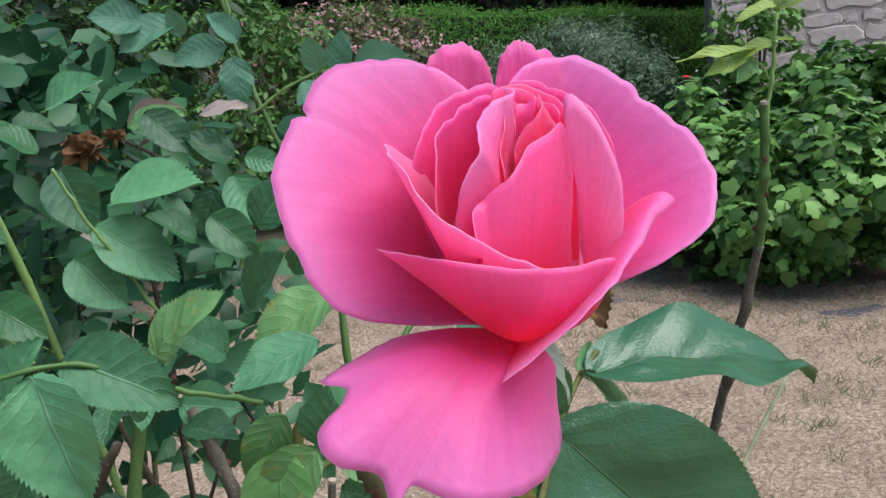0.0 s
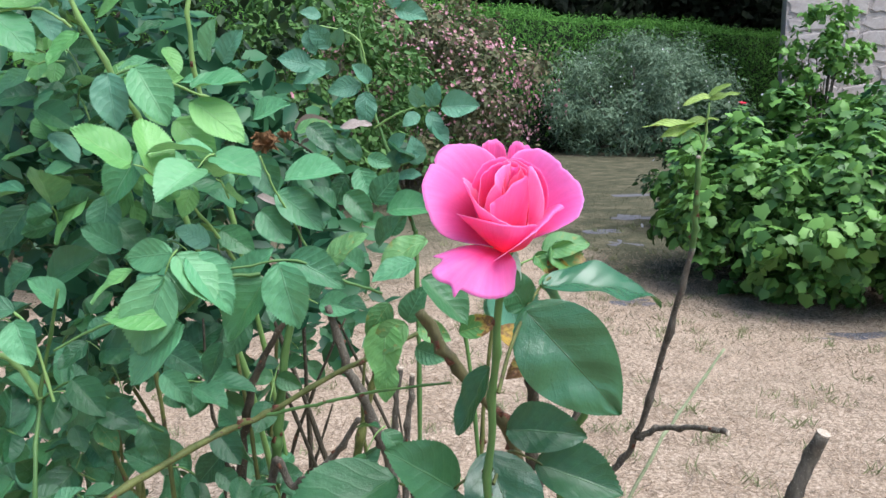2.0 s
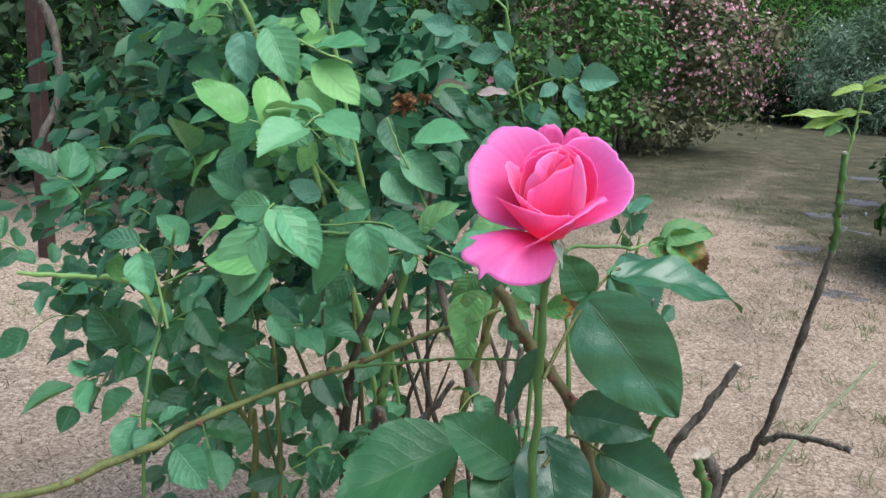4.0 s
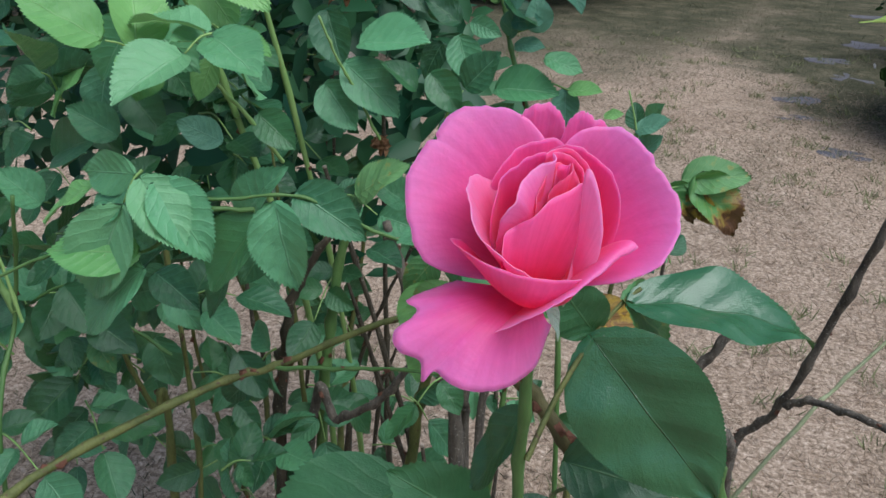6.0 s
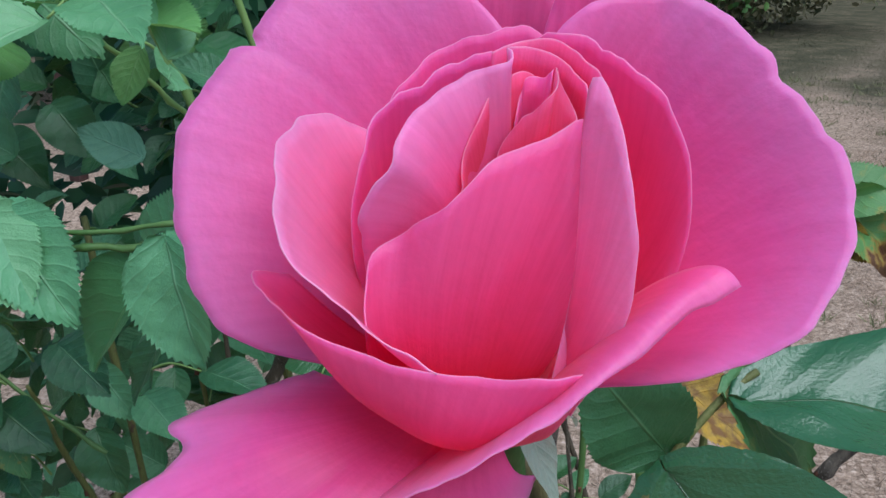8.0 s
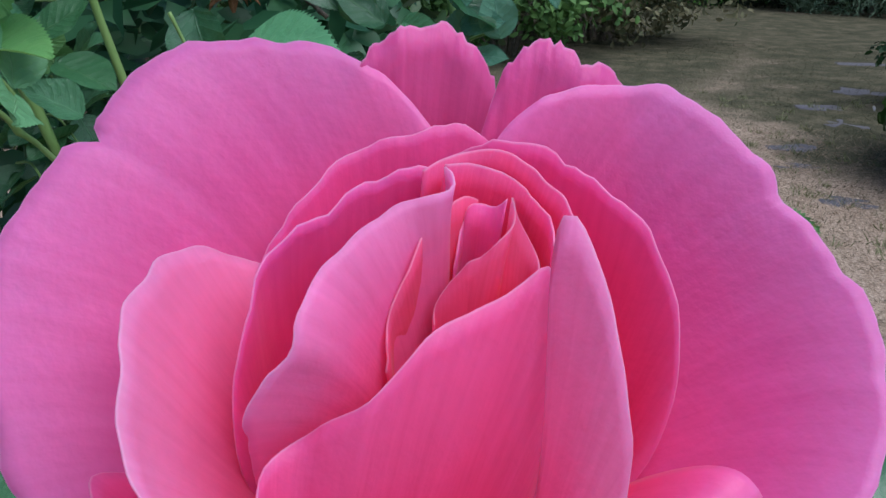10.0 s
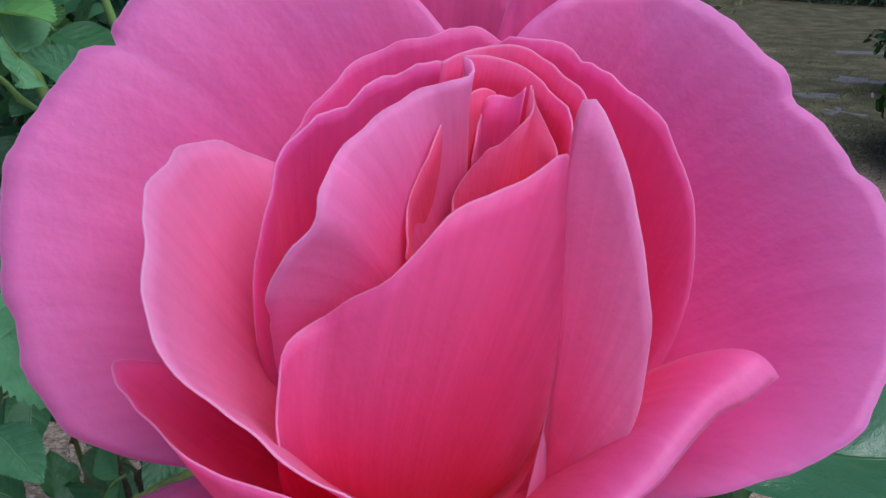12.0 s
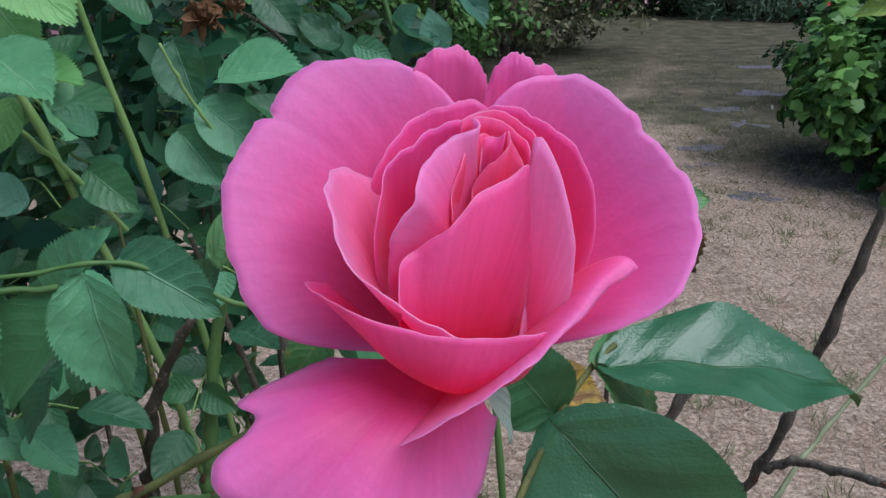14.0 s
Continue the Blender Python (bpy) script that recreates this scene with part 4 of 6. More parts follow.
petal("", 75.4, 55, 0.0309, 0.0222, 0.0226, 0.0543, 0.00537, -0.000522, 0.104, 0, -0.349, 3.22, 0.000131, -0.000708, ruffle=0.0003, seed=6)

# petals bent from the base to a free rim, in millimetres
rim_petal("", [(-13, -22, 30), (-15.5, -16, 37), (-12.5, -11, 38.5), (-7, -9, 44), (-3, -3, 48), (2, 4, 48.5), (6.6, 10, 49), (10, 8, 38), (10.5, 2, 22)], [(-16, -24, 14), (-2, -28, 18), (10, -15, 16)], 31)
rim_petal("outer petal with a pointed rolled rim", [(-9.2, -38.9, 11.4), (2, -36.5, 21), (11, -30.5, 27.5), (18, -20, 31), (25, -10, 34), (31.8, -2.6, 36.7)], [(-6, -28, 6), (15, -21, 31), (26, 2, 46)], 34, mat=M_OUTER)
rim_petal("", [(-31.5, -12, 25.5), (-35, -15.7, 27.8), (-29, -22, 30), (-21, -26, 31.5), (-12, -27, 31.5), (-4, -27, 31), (4, -25.5, 30.5), (12.5, -23.4, 32), (17, -16, 28)], [(-18, -13, 15), (-7, -34, 13), (14, -27, 14)], 35)
rim_petal("", [(-26, 12, 37), (-33, 5, 43.5), (-33.5, -7, 46), (-30, -15, 45), (-27.5, -20, 43), (-23, -23.5, 39.5), (-16, -25, 36), (-9, -26, 33), (-1, -26, 31)], [(-14, 8, 22), (-17, -8, 15), (-6, -20, 18)], 36, mat=M_PALE)
rim_petal("drooping lowest petal with a torn rim", [(-31, -8, 0), (-42, -20, 0), (-45.5, -29, 2.5), (-40.5, -32, 3.5), (-40.5, -35.5, 3), (-45, -43, 1), (-42, -49.5, -2), (-33, -49, -4.5), (-30.5, -55, -9), (-26.5, -51, -5), (-19, -54, -6), (-10, -52, -8), (0, -43.6, -10), (8, -28, -13), (10, -8, -9)], [(-20, -18, 12), (-14, -32, 17), (6, -22, 8)], 37, ruffle=0.5, nu=141, mat=M_OUTER)

rim_petal("", [(10.5, -14, 12), (10.2, -10, 22), (9.8, -5, 29.5), (9.2, 0, 38.5), (6.5, 8, 51), (7, 10, 56.5), (12, 4, 53), (16.5, -3, 46), (19, -8, 36), (17.5, -12, 26), (13.5, -14, 16)], [(15, -13, 9), (16, -20, 18), (13, -12, 9)], 32, mat=M_PALE)
rim_petal("", [(-18, -9, 20), (-18, -12, 33), (-17.3, -13, 43.5), (-15, -11, 48.5), (-15.3, -8, 51.3), (-15.2, -3, 52.5), (-13.2, 2, 53.3), (-10.3, 7, 54.5), (-6, 9.5, 55.6), (-5, 10.5, 56.1), (-5.6, 12, 56.1), (-7, 14, 55.5)], [(-7.7, -10.5, 32), (-5.2, -0.5, 42.5), (-3, 10, 41)], 33, mat=M_PALE)
rim_petal("", [(-7.2, -2.5, 40.5), (-7.7, 0, 44.6), (-7.8, 3.5, 48.4), (-7.4, 7, 51), (-6, 11, 52.3), (-4.7, 14, 52.4), (-3.4, 15, 51.4)], [(-6, -1, 20), (-4, 6, 32), (1, 14, 26)], 51, ruffle=0.08, nu=41, nv=18, mat=M_HEART)
rim_petal("", [(-4, 10, 45.8), (-4.1, 13, 50.6), (-3.5, 14, 51.8), (-1.3, 14, 52.1), (0.1, 13, 54.3)], [(-3, 8, 20), (-1, 10, 28), (1, 10, 24)], 52, ruffle=0.06, nu=31, nv=16)
rim_petal("", [(-4.6, 4, 42.7), (-4.7, 5, 44.2), (-2.8, 7, 47.6), (-0.4, 9, 51.3), (0.5, 11, 53.1), (0.2, 12.5, 54.9), (1.8, 12, 52.8), (4.3, 11, 49.8), (5.6, 9, 48.2)], [(-4, 2, 24), (2, 0, 34), (8, 5, 24)], 53, ruffle=0.06, nu=41, nv=18, mat=M_HEART)
rim_petal("", [(-7.1, 15, 55.1), (-4.9, 17, 54.8), (-2.3, 18, 54.3), (0.5, 18, 53.2), (2.8, 17, 51.8), (4.5, 14, 52.3), (5.6, 11, 51)], [(-8, 13, 26), (0, 20, 30), (9, 8, 26)], 54, ruffle=0.1, nu=41, nv=18, mat=M_HEART)
rim_petal("", [(-9.4, 15, 53.8), (-6.7, 19, 54.1), (-2, 21, 54.5), (1.7, 21, 53.6), (5.3, 18, 53), (7.5, 15, 51.8), (8.9, 11, 49.7)], [(-10, 12, 24), (0, 23, 28), (11, 8, 24)], 55, ruffle=0.12, nu=41, nv=18, mat=M_HEART)

for k in range(5):
    a = radians(72 * k + 40)
    sep = leaf_mesh("sepal", M_SEPAL, wide=0.32, fold=0.2, droop=0.35, teeth=0.0, seed=k, nu=14, heart=0)
    b = Vector((math.cos(a) * 0.005, math.sin(a) * 0.005, -0.001))
    part("sepal", sep, bloom, "pale green curled sepal", aim(b, b + Vector((math.cos(a) * 0.016, math.sin(a) * 0.016, -0.01)), (0, 0, 1)))


def cane(parent, points, r0, r1, mat, prickles=0, size=0.006, seed=0, label="", cut=None, knots=0.04, lo=0.05, name="cane"):
    ob, line, rad = tube(name, points, r0, r1, mat, parent, label, 12, 8, knots, seed, cut=cut)
    if prickles:
        thorns(ob, line, rad, prickles, size, seed, lo)
    return ob


cane(front, [(-0.02, 0.14, -0.02), (-0.022, 0.12, 0.3), (-0.018, 0.07, 0.6), (-0.0165, 0.03, 0.74), tuple(ROSE + Vector((0.001, 0.005, -0.012)))], 0.0034, 0.0025, M_STEM, 5, 0.005, 1, "slender green flower stem")

# leaves of the flowering stem: one large compound leaf, then single leaflets lower down
def single(parent, base, tip, me, face=(0, -0.6, 0.8), label="", roll=0.0):
    return part("leaf", me, parent, label, aim(base, tip, face, roll))


big = leaf_mesh("leaf", M_LEAF, wide=0.66, fold=0.09, droop=0.14, wave=0.014, teeth=0.006, seed=31, nu=90, point=0.76, heart=0.05, swell=0.018)
long_leaf = leaf_mesh("leaf", M_LEAF, wide=0.47, fold=0.14, droop=0.2, twist=0.25, wave=0.032, teeth=0.009, seed=37, nu=80, point=0.85, swell=0.013, curl=0.06)
stalk, _, _ = tube("leaf_stalk", [(-0.014, 0.045, 0.69), (-0.004, 0.068, 0.715), (0.01, 0.088, 0.741), (0.022, 0.1, 0.756), (0.03, 0.106, 0.762)], 0.0016, 0.0011, M_OLIVE, front, steps=5, sides=6)
single(stalk, (0.0105, 0.086, 0.739), (0.084, 0.068, 0.661), big, (-0.2, -0.86, 0.42), "large dark green glossy leaf")
single(stalk, (0.028, 0.1, 0.757), (0.126, 0.118, 0.758), long_leaf, (-0.05, -0.46, 0.88), "long dark green leaf with a curled yellow tip")
single(stalk, (0.009, 0.09, 0.742), (-0.012, 0.075, 0.775), LEAVES_DARK[0], (0.1, -0.9, 0.4))
single(stalk, (0.022, 0.1, 0.756), (0.062, 0.13, 0.722), LEAVES_SICK[0], (0.1, -0.5, 0.8), "small yellowing leaf")
low_stalk, _, _ = tube("leaf_stalk", [(-0.015, 0.09, 0.612), (-0.028, 0.11, 0.6), (-0.045, 0.12, 0.582)], 0.0014, 0.001, M_OLIVE, front, steps=5, sides=6)
single(low_stalk, (-0.043, 0.12, 0.582), (-0.099, 0.1, 0.625), LEAVES_DARK[1], (0.1, -0.8, 0.6))
single(low_stalk, (-0.016, 0.11, 0.615), (0.012, 0.055, 0.545), big, (0.05, -0.85, 0.5))
single(low_stalk, (-0.05, 0.12, 0.58), (-0.05, 0.06, 0.55), LEAVES_DARK[2], (0, -0.8, 0.6))
side_stalk, _, _ = tube("leaf_stalk", [(-0.014, 0.09, 0.6), (0.0, 0.13, 0.61), (0.02, 0.14, 0.6), (0.034, 0.14, 0.592)], 0.0014, 0.001, M_OLIVE, front, steps=5, sides=6)
single(side_stalk, (0.003, 0.138, 0.626), (0.063, 0.118, 0.632), LEAVES_DARK[3], (0.05, -0.75, 0.65))
single(side_stalk, (0.028, 0.14, 0.594), (0.096, 0.12, 0.577), LEAVES_DARK[4], (0.05, -0.7, 0.7))
far_stalk, _, _ = tube("leaf_stalk", [(-0.018, 0.1, 0.55), (-0.06, 0.13, 0.57), (-0.098, 0.14, 0.582)], 0.0014, 0.001, M_OLIVE, front, steps=5, sides=6)
single(far_stalk, (-0.097, 0.14, 0.582), (-0.19, 0.1, 0.536), LEAVES_DARK[1], (0.05, -0.6, 0.8))
single(front, (-0.02, 0.07, 0.7), (-0.042, 0.066, 0.65), LEAVES_DARK[2], (-0.95, -0.3, 0.1))

# older thorny canes of the same bush
cane(front, [(0.05, 0.2, -0.02), (0.035, 0.18, 0.4), (0.012, 0.17, 0.59), (-0.035, 0.16, 0.667), (-0.072, 0.16, 0.722)], 0.0058, 0.0044, M_THICKCANE, 14, 0.008, 3, "thick thorny olive brown cane", lo=0.5)
cane(front, [(0.07, 0.3, -0.02), (0.055, 0.26, 0.35), (0.058, 0.23, 0.51), (0.06, 0.22, 0.565), (0.078, 0.2, 0.624)], 0.005, 0.0028, M_STEM, 5, 0.005, 4)
cane(front, [(-0.01, 0.3, -0.02), (0.0, 0.3, 0.3), (-0.02, 0.32, 0.6), (-0.036, 0.33, 0.711), (0.0, 0.355, 0.722), (0.035, 0.372, 0.72)], 0.0026, 0.0014, M_STEM, 0, seed=5)
curled = leaf_mesh("leaf", M_TIPPED, wide=0.72, fold=0.28, droop=0.25, twist=0.45, wave=0.06, teeth=0.03, seed=61, nu=40, point=0.8, swell=0.03)
tw, _, _ = tube("leaf_stalk", [(0.03, 0.37, 0.72), (0.055, 0.38, 0.728), (0.078, 0.386, 0.732)], 0.0012, 0.0008, M_SHOOT, front, "thin twig with dying leaves", steps=5, sides=5)
single(tw, (0.06, 0.385, 0.733), (0.108, 0.38, 0.748), LEAVES_SICK[0], (0.1, -0.7, 0.7), "pale yellowing leaf")
single(tw, (0.05, 0.38, 0.728), (0.075, 0.37, 0.705), curled, (0.1, -0.8, 0.6), "small leaf with a yellow-brown tip")
single(tw, (0.068, 0.383, 0.735), (0.112, 0.376, 0.697), curled, (0.2, -0.85, 0.45), "green leaf withering yellow and brown at its tip")
single(tw, (0.065, 0.38, 0.725), (0.09, 0.372, 0.702), LEAVES_DEAD[2], (-0.3, -0.8, 0.4), "withered yellow-brown leaf")
single(front, (0.0, 0.25, 0.68), (0.045, 0.24, 0.655), LEAVES_DEAD[1], (0, -0.5, 0.85), "withered yellow-brown leaf")

# ---------------------------------------------------------------- the pruned cane with a fresh sprout
stake = thing("pruned_rose", "pruned rose cane with a fresh sprout", "rose cane", (0.13, 0.64, 0))
stake.location = (0, 0, 0)
cane(stake, [(0.12, 0.66, -0.02), (0.15, 0.6, 0.25), (0.17, 0.56, 0.385), (0.201, 0.528, 0.46), (0.222, 0.47, 0.62), (0.234, 0.43, 0.727)], 0.0054, 0.0034, M_CANE, 12, 0.006, 8, "tall grey-brown cane", knots=0.09)
cane(stake, [(0.2338, 0.4307, 0.725), (0.2315, 0.415, 0.762), (0.227, 0.4, 0.8), (0.226, 0.394, 0.832)], 0.0036, 0.0032, M_STEM, 4, 0.006, 18, "green upper cane with a pale cut end", cut=M_CUT, knots=0.03)
cane(stake, [(0.201, 0.528, 0.462), (0.225, 0.5, 0.485), (0.255, 0.45, 0.505), (0.281, 0.417, 0.511)], 0.004, 0.003, M_CANE, 3, 0.005, 9, cut=M_CUT)
cane(stake, [(0.227, 0.395, 0.82), (0.23, 0.39, 0.852), (0.232, 0.386, 0.89)], 0.0016, 0.001, M_SHOOT, 0, seed=10, name="sprout")
for b, t in (((0.232, 0.386, 0.896), (0.203, 0.38, 0.893)), ((0.232, 0.386, 0.897), (0.252, 0.38, 0.912)), ((0.233, 0.386, 0.893), (0.262, 0.38, 0.902)), ((0.229, 0.388, 0.872), (0.194, 0.38, 0.865)),
             ((0.229, 0.388, 0.872), (0.241, 0.38, 0.874)), ((0.212, 0.386, 0.863), (0.18, 0.38, 0.856))):
    single(stake, b, t, LEAVES_WILD[len(stake.children) % 3], (0.05, -0.55, 0.85), "light green young leaf")
single(stake, (0.216, 0.386, 0.868), (0.16, 0.378, 0.867), leaf_mesh("leaf", M_LIME, wide=0.17, fold=0.3, droop=0.05, teeth=0.01, seed=8, nu=24, point=0.8), (0.05, -0.55, 0.85), "narrow light green young leaf")
single(stake, (0.217, 0.388, 0.858), (0.202, 0.38, 0.85), LEAVES_SICK[1], (0, -0.7, 0.7), "small yellow spotted leaf")
tube("leaf_stalk", [(0.229, 0.392, 0.845), (0.222, 0.39, 0.858), (0.205, 0.386, 0.864)], 0.0009, 0.0006, M_SHOOT, stake, steps=4, sides=5)

cut_canes = thing("cut_canes", "cut back rose canes standing in dry grass", "rose cane", (0, 0, 0))
cane(cut_canes, [(0.03, 0.7, -0.02), (0.095, 0.66, 0.345), (0.14, 0.65, 0.44), (0.177, 0.645, 0.518)], 0.007, 0.005, M_CANE, 8, 0.006, 12, cut=M_CUT, knots=0.08)
cane(cut_canes, [(0.16, 0.46, -0.02), (0.15, 0.43, 0.3), (0.138, 0.42, 0.43), (0.121, 0.4, 0.488)], 0.006, 0.0048, M_STEM, 3, 0.005, 13, cut=M_CUT)
cane(cut_canes, [(0.25, 0.4, -0.02), (0.29, 0.35, 0.35), (0.31, 0.33, 0.44), (0.339, 0.3, 0.556)], 0.0085, 0.0068, M_CANE, 4, 0.007, 14, cut=M_CUT, knots=0.08)
cane(cut_canes, [(0.0, 0.5, -0.02), (0.208, 0.55, 0.387), (0.27, 0.585, 0.47), (0.339, 0.62, 0.552)], 0.0026, 0.0018, M_STALK, 0, 0.004, 15, "thin pale dry green shoot")
cane(cut_canes, [(0.19, 0.6, -0.02), (0.16, 0.52, 0.3), (0.15, 0.47, 0.43), (0.132, 0.45, 0.47)], 0.009, 0.007, M_CANE, 3, 0.006, 16, cut=M_CUT, knots=0.12)

# ---------------------------------------------------------------- the leafy rose bush beside it
leafy = thing("rose_bush", "dense bushy rose with bluish green leaves and many canes", "rose bush", (0, 0, 0))
cane(leafy, [(-0.62, -0.3, 0.4), (-0.46, -0.1, 0.55), (-0.368, 0.0, 0.572), (-0.309, 0.1, 0.592), (-0.25, 0.18, 0.607), (-0.211, 0.2, 0.618), (-0.145, 0.22, 0.652), (-0.072, 0.25, 0.68)], 0.0036, 0.0022, M_OLIVE, 16, 0.006, 21, "long arching olive green cane")
cane(leafy, [(-0.215, 0.2, 0.617), (-0.16, 0.19, 0.632), (-0.114, 0.18, 0.645), (-0.046, 0.16, 0.66)], 0.0016, 0.001, M_STEM, 3, 0.004, 22)
cane(leafy, [(-0.12, 0.45, -0.02), (-0.08, 0.47, 0.4), (-0.079, 0.495, 0.7), (-0.083, 0.5, 0.743), (-0.103, 0.51, 0.795), (-0.118, 0.52, 0.845), (-0.139, 0.53, 0.912), (-0.146, 0.53, 0.97), (-0.14, 0.53, 0.995)], 0.003, 0.0014, M_STEM, 6, 0.004, 23, "tall slender green shoot")
cane(leafy, [(-0.22, 0.45, -0.02), (-0.25, 0.4, 0.5), (-0.332, 0.35, 0.82), (-0.367, 0.32, 0.915), (-0.409, 0.3, 1.016), (-0.45, 0.27, 1.12)], 0.0034, 0.002, M_SHOOT, 14, 0.006, 24, "pale green cane with red thorns")
cane(leafy, [(-0.2, 0.5, -0.02), (-0.24, 0.45, 0.5), (-0.296, 0.36, 0.911), (-0.295, 0.35, 1.023), (-0.29, 0.33, 1.1)], 0.003, 0.0016, M_SHOOT, 8, 0.005, 25)
cane(leafy, [(-0.55, 0.17, 0.679), (-0.47, 0.175, 0.682), (-0.425, 0.18, 0.678), (-0.4, 0.178, 0.642)], 0.002, 0.003, M_SHOOT, 0, seed=26)
cane(leafy, [(-0.36, 0.13, -0.02), (-0.39, 0.13, 0.3), (-0.39, 0.13, 0.557), (-0.4, 0.178, 0.642), (-0.366, 0.15, 0.745)], 0.0024, 0.0014, M_STEM, 6, 0.004, 27)
rng = random.Random(77)
for k in range(16):
    fx, fy = rng.uniform(-0.42, 0.02), rng.uniform(0.24, 0.7)
    tx = fx + rng.uniform(-0.25, 0.06)
    ty, tz = fy + rng.uniform(-0.12, 0.1), rng.uniform(0.55, 0.8) if tx < -0.2 else rng.uniform(0.5, 0.68)
    mx, my = (fx + tx) / 2 + rng.uniform(-.05, .05), (fy + ty) / 2
    cane(leafy, [(fx, fy, -0.02), ((fx + mx) / 2, (fy + my) / 2, tz * .3), (mx, my, tz * 0.62), (tx, ty, tz)], rng.uniform(0.003, 0.007), rng.uniform(0.001, 0.002),
         rng.choice((M_DARKCANE, M_DARKCANE, M_DARKCANE, M_OLIVE)), rng.randint(2, 6), 0.006, 100 + k, cut=M_CUT if rng.random() < 0.3 else None, knots=0.07)

cane(leafy, [(-0.089, 0.36, -0.02), (-0.104, 0.36, 0.453), (-0.121, 0.35, 0.543), (-0.148, 0.34, 0.616), (-0.168, 0.33, 0.686)], .0075, .0038, M_CANE, 6, 0.006, 701, knots=0.07)
cane(leafy, [(-0.277, 0.34, -0.02), (-0.266, 0.34, 0.465), (-0.254, 0.327, 0.567), (-0.238, 0.313, 0.625), (-0.205, 0.3, 0.681)], .006, .0028, M_DARKCANE, 6, 0.006, 702, knots=0.07)
cane(leafy, [(-0.241, 0.36, -0.02), (-0.234, 0.36, 0.448), (-0.226, 0.36, 0.555), (-0.216, 0.36, 0.638), (-0.193, 0.36, 0.719)], .0058, .0035, M_STEM, 3, 0.006, 703, knots=0.07)
cane(leafy, [(-0.262, 0.34, -0.02), (-0.236, 0.34, 0.478), (-0.207, 0.327, 0.491), (-0.164, 0.313, 0.531), (-0.136, 0.3, 0.576)], .005, .003, M_CANE, 4, 0.006, 704, knots=0.07)
cane(leafy, [(-0.167, 0.42, -0.02), (-0.158, 0.42, 0.411), (-0.148, 0.413, 0.49), (-0.128, 0.407, 0.581), (-0.108, 0.4, 0.654)], .006, .0035, M_OLIVE, 4, 0.006, 705, knots=0.07)
cane(leafy, [(-0.107, 0.44, -0.02), (-0.109, 0.44, 0.401), (-0.111, 0.433, 0.466), (-0.105, 0.427, 0.529), (-0.097, 0.42, 0.591)], .005, .003, M_CANE, 3, 0.006, 706, cut=M_CUT, knots=0.07)
cane(leafy, [(-0.096, 0.42, -0.02), (-0.093, 0.42, 0.426), (-0.09, 0.42, 0.517), (-0.084, 0.42, 0.583)], .0045, .003, M_CANE, 3, 0.006, 707, cut=M_CUT, knots=0.07)
cane(leafy, [(-0.264, 0.5, -0.02), (-0.252, 0.5, 0.375), (-0.239, 0.483, 0.447), (-0.211, 0.467, 0.532), (-0.162, 0.45, 0.642)], .004, .0012, M_DARKCANE, 2, 0.006, 709, knots=0.07)
cane(leafy, [(0.021, 0.26, -0.02), (0.026, 0.26, 0.484), (0.032, 0.247, 0.548), (0.033, 0.233, 0.61), (0.03, 0.22, 0.66)], .0065, .005, M_DARKCANE, 3, 0.006, 710, cut=M_CUT, knots=0.07)
cane(leafy, [(-0.234, 0.5, -0.02), (-0.221, 0.5, 0.374), (-0.207, 0.5, 0.448), (-0.185, 0.5, 0.52)], .003, .0012, M_DARKCANE, 2, 0.006, 711, knots=0.07)
cane(leafy, [(-0.355, 0.3, -0.02), (-0.358, 0.3, 0.47), (-0.361, 0.283, 0.499), (-0.373, 0.267, 0.558), (-0.376, 0.25, 0.616)], .004, .0012, M_OLIVE, 2, 0.006, 712, knots=0.07)
cane(leafy, [(-0.264, 0.35, -0.02), (-0.273, 0.35, 0.446), (-0.283, 0.35, 0.51), (-0.299, 0.35, 0.587), (-0.301, 0.35, 0.669)], .003, .0012, M_DARKCANE, 2, 0.006, 713, knots=0.07)
cane(leafy, [(-0.1, 0.5, -0.02), (-0.12, 0.5, 0.373), (-0.142, 0.5, 0.439), (-0.147, 0.5, 0.535), (-0.137, 0.5, 0.629)], .004, .0012, M_OLIVE, 2, 0.006, 714, knots=0.07)
cane(leafy, [(-0.255, 0.33, 0.726), (-0.278, 0.303, 0.775), (-0.302, 0.277, 0.813), (-0.326, 0.25, 0.846)], .0016, .0012, M_SHOOT, 0, 0.006, 721, knots=0.07)
cane(leafy, [(-0.104, 0.185, 0.732), (-0.135, 0.173, 0.746), (-0.176, 0.16, 0.766), (-0.226, 0.148, 0.762), (-0.272, 0.135, 0.766)], .0012, .0009, M_STEM, 0, 0.006, 722, knots=0.07)
cane(leafy, [(-0.202, 0.155, 0.756), (-0.236, 0.146, 0.753), (-0.268, 0.138, 0.726), (-0.321, 0.129, 0.721), (-0.361, 0.12, 0.702)], .0015, .001, M_STEM, 1, 0.006, 723, knots=0.07)
cane(leafy, [(-0.195, 0.4, 0.732), (-0.218, 0.39, 0.781), (-0.229, 0.38, 0.806), (-0.239, 0.37, 0.837)], .0012, .001, M_SHOOT, 0, 0.006, 724, knots=0.07)
cane(leafy, [(-0.266, 0.33, 0.893), (-0.291, 0.31, 0.903), (-0.332, 0.29, 0.923), (-0.355, 0.27, 0.917)], .0013, .001, M_SHOOT, 0, 0.006, 725, knots=0.07)
cane(leafy, [(-0.138, 0.52, 0.924), (-0.144, 0.513, 0.96), (-0.172, 0.507, 0.974), (-0.209, 0.5, 0.976)], .0013, .001, M_SHOOT, 0, 0.006, 726, knots=0.07)
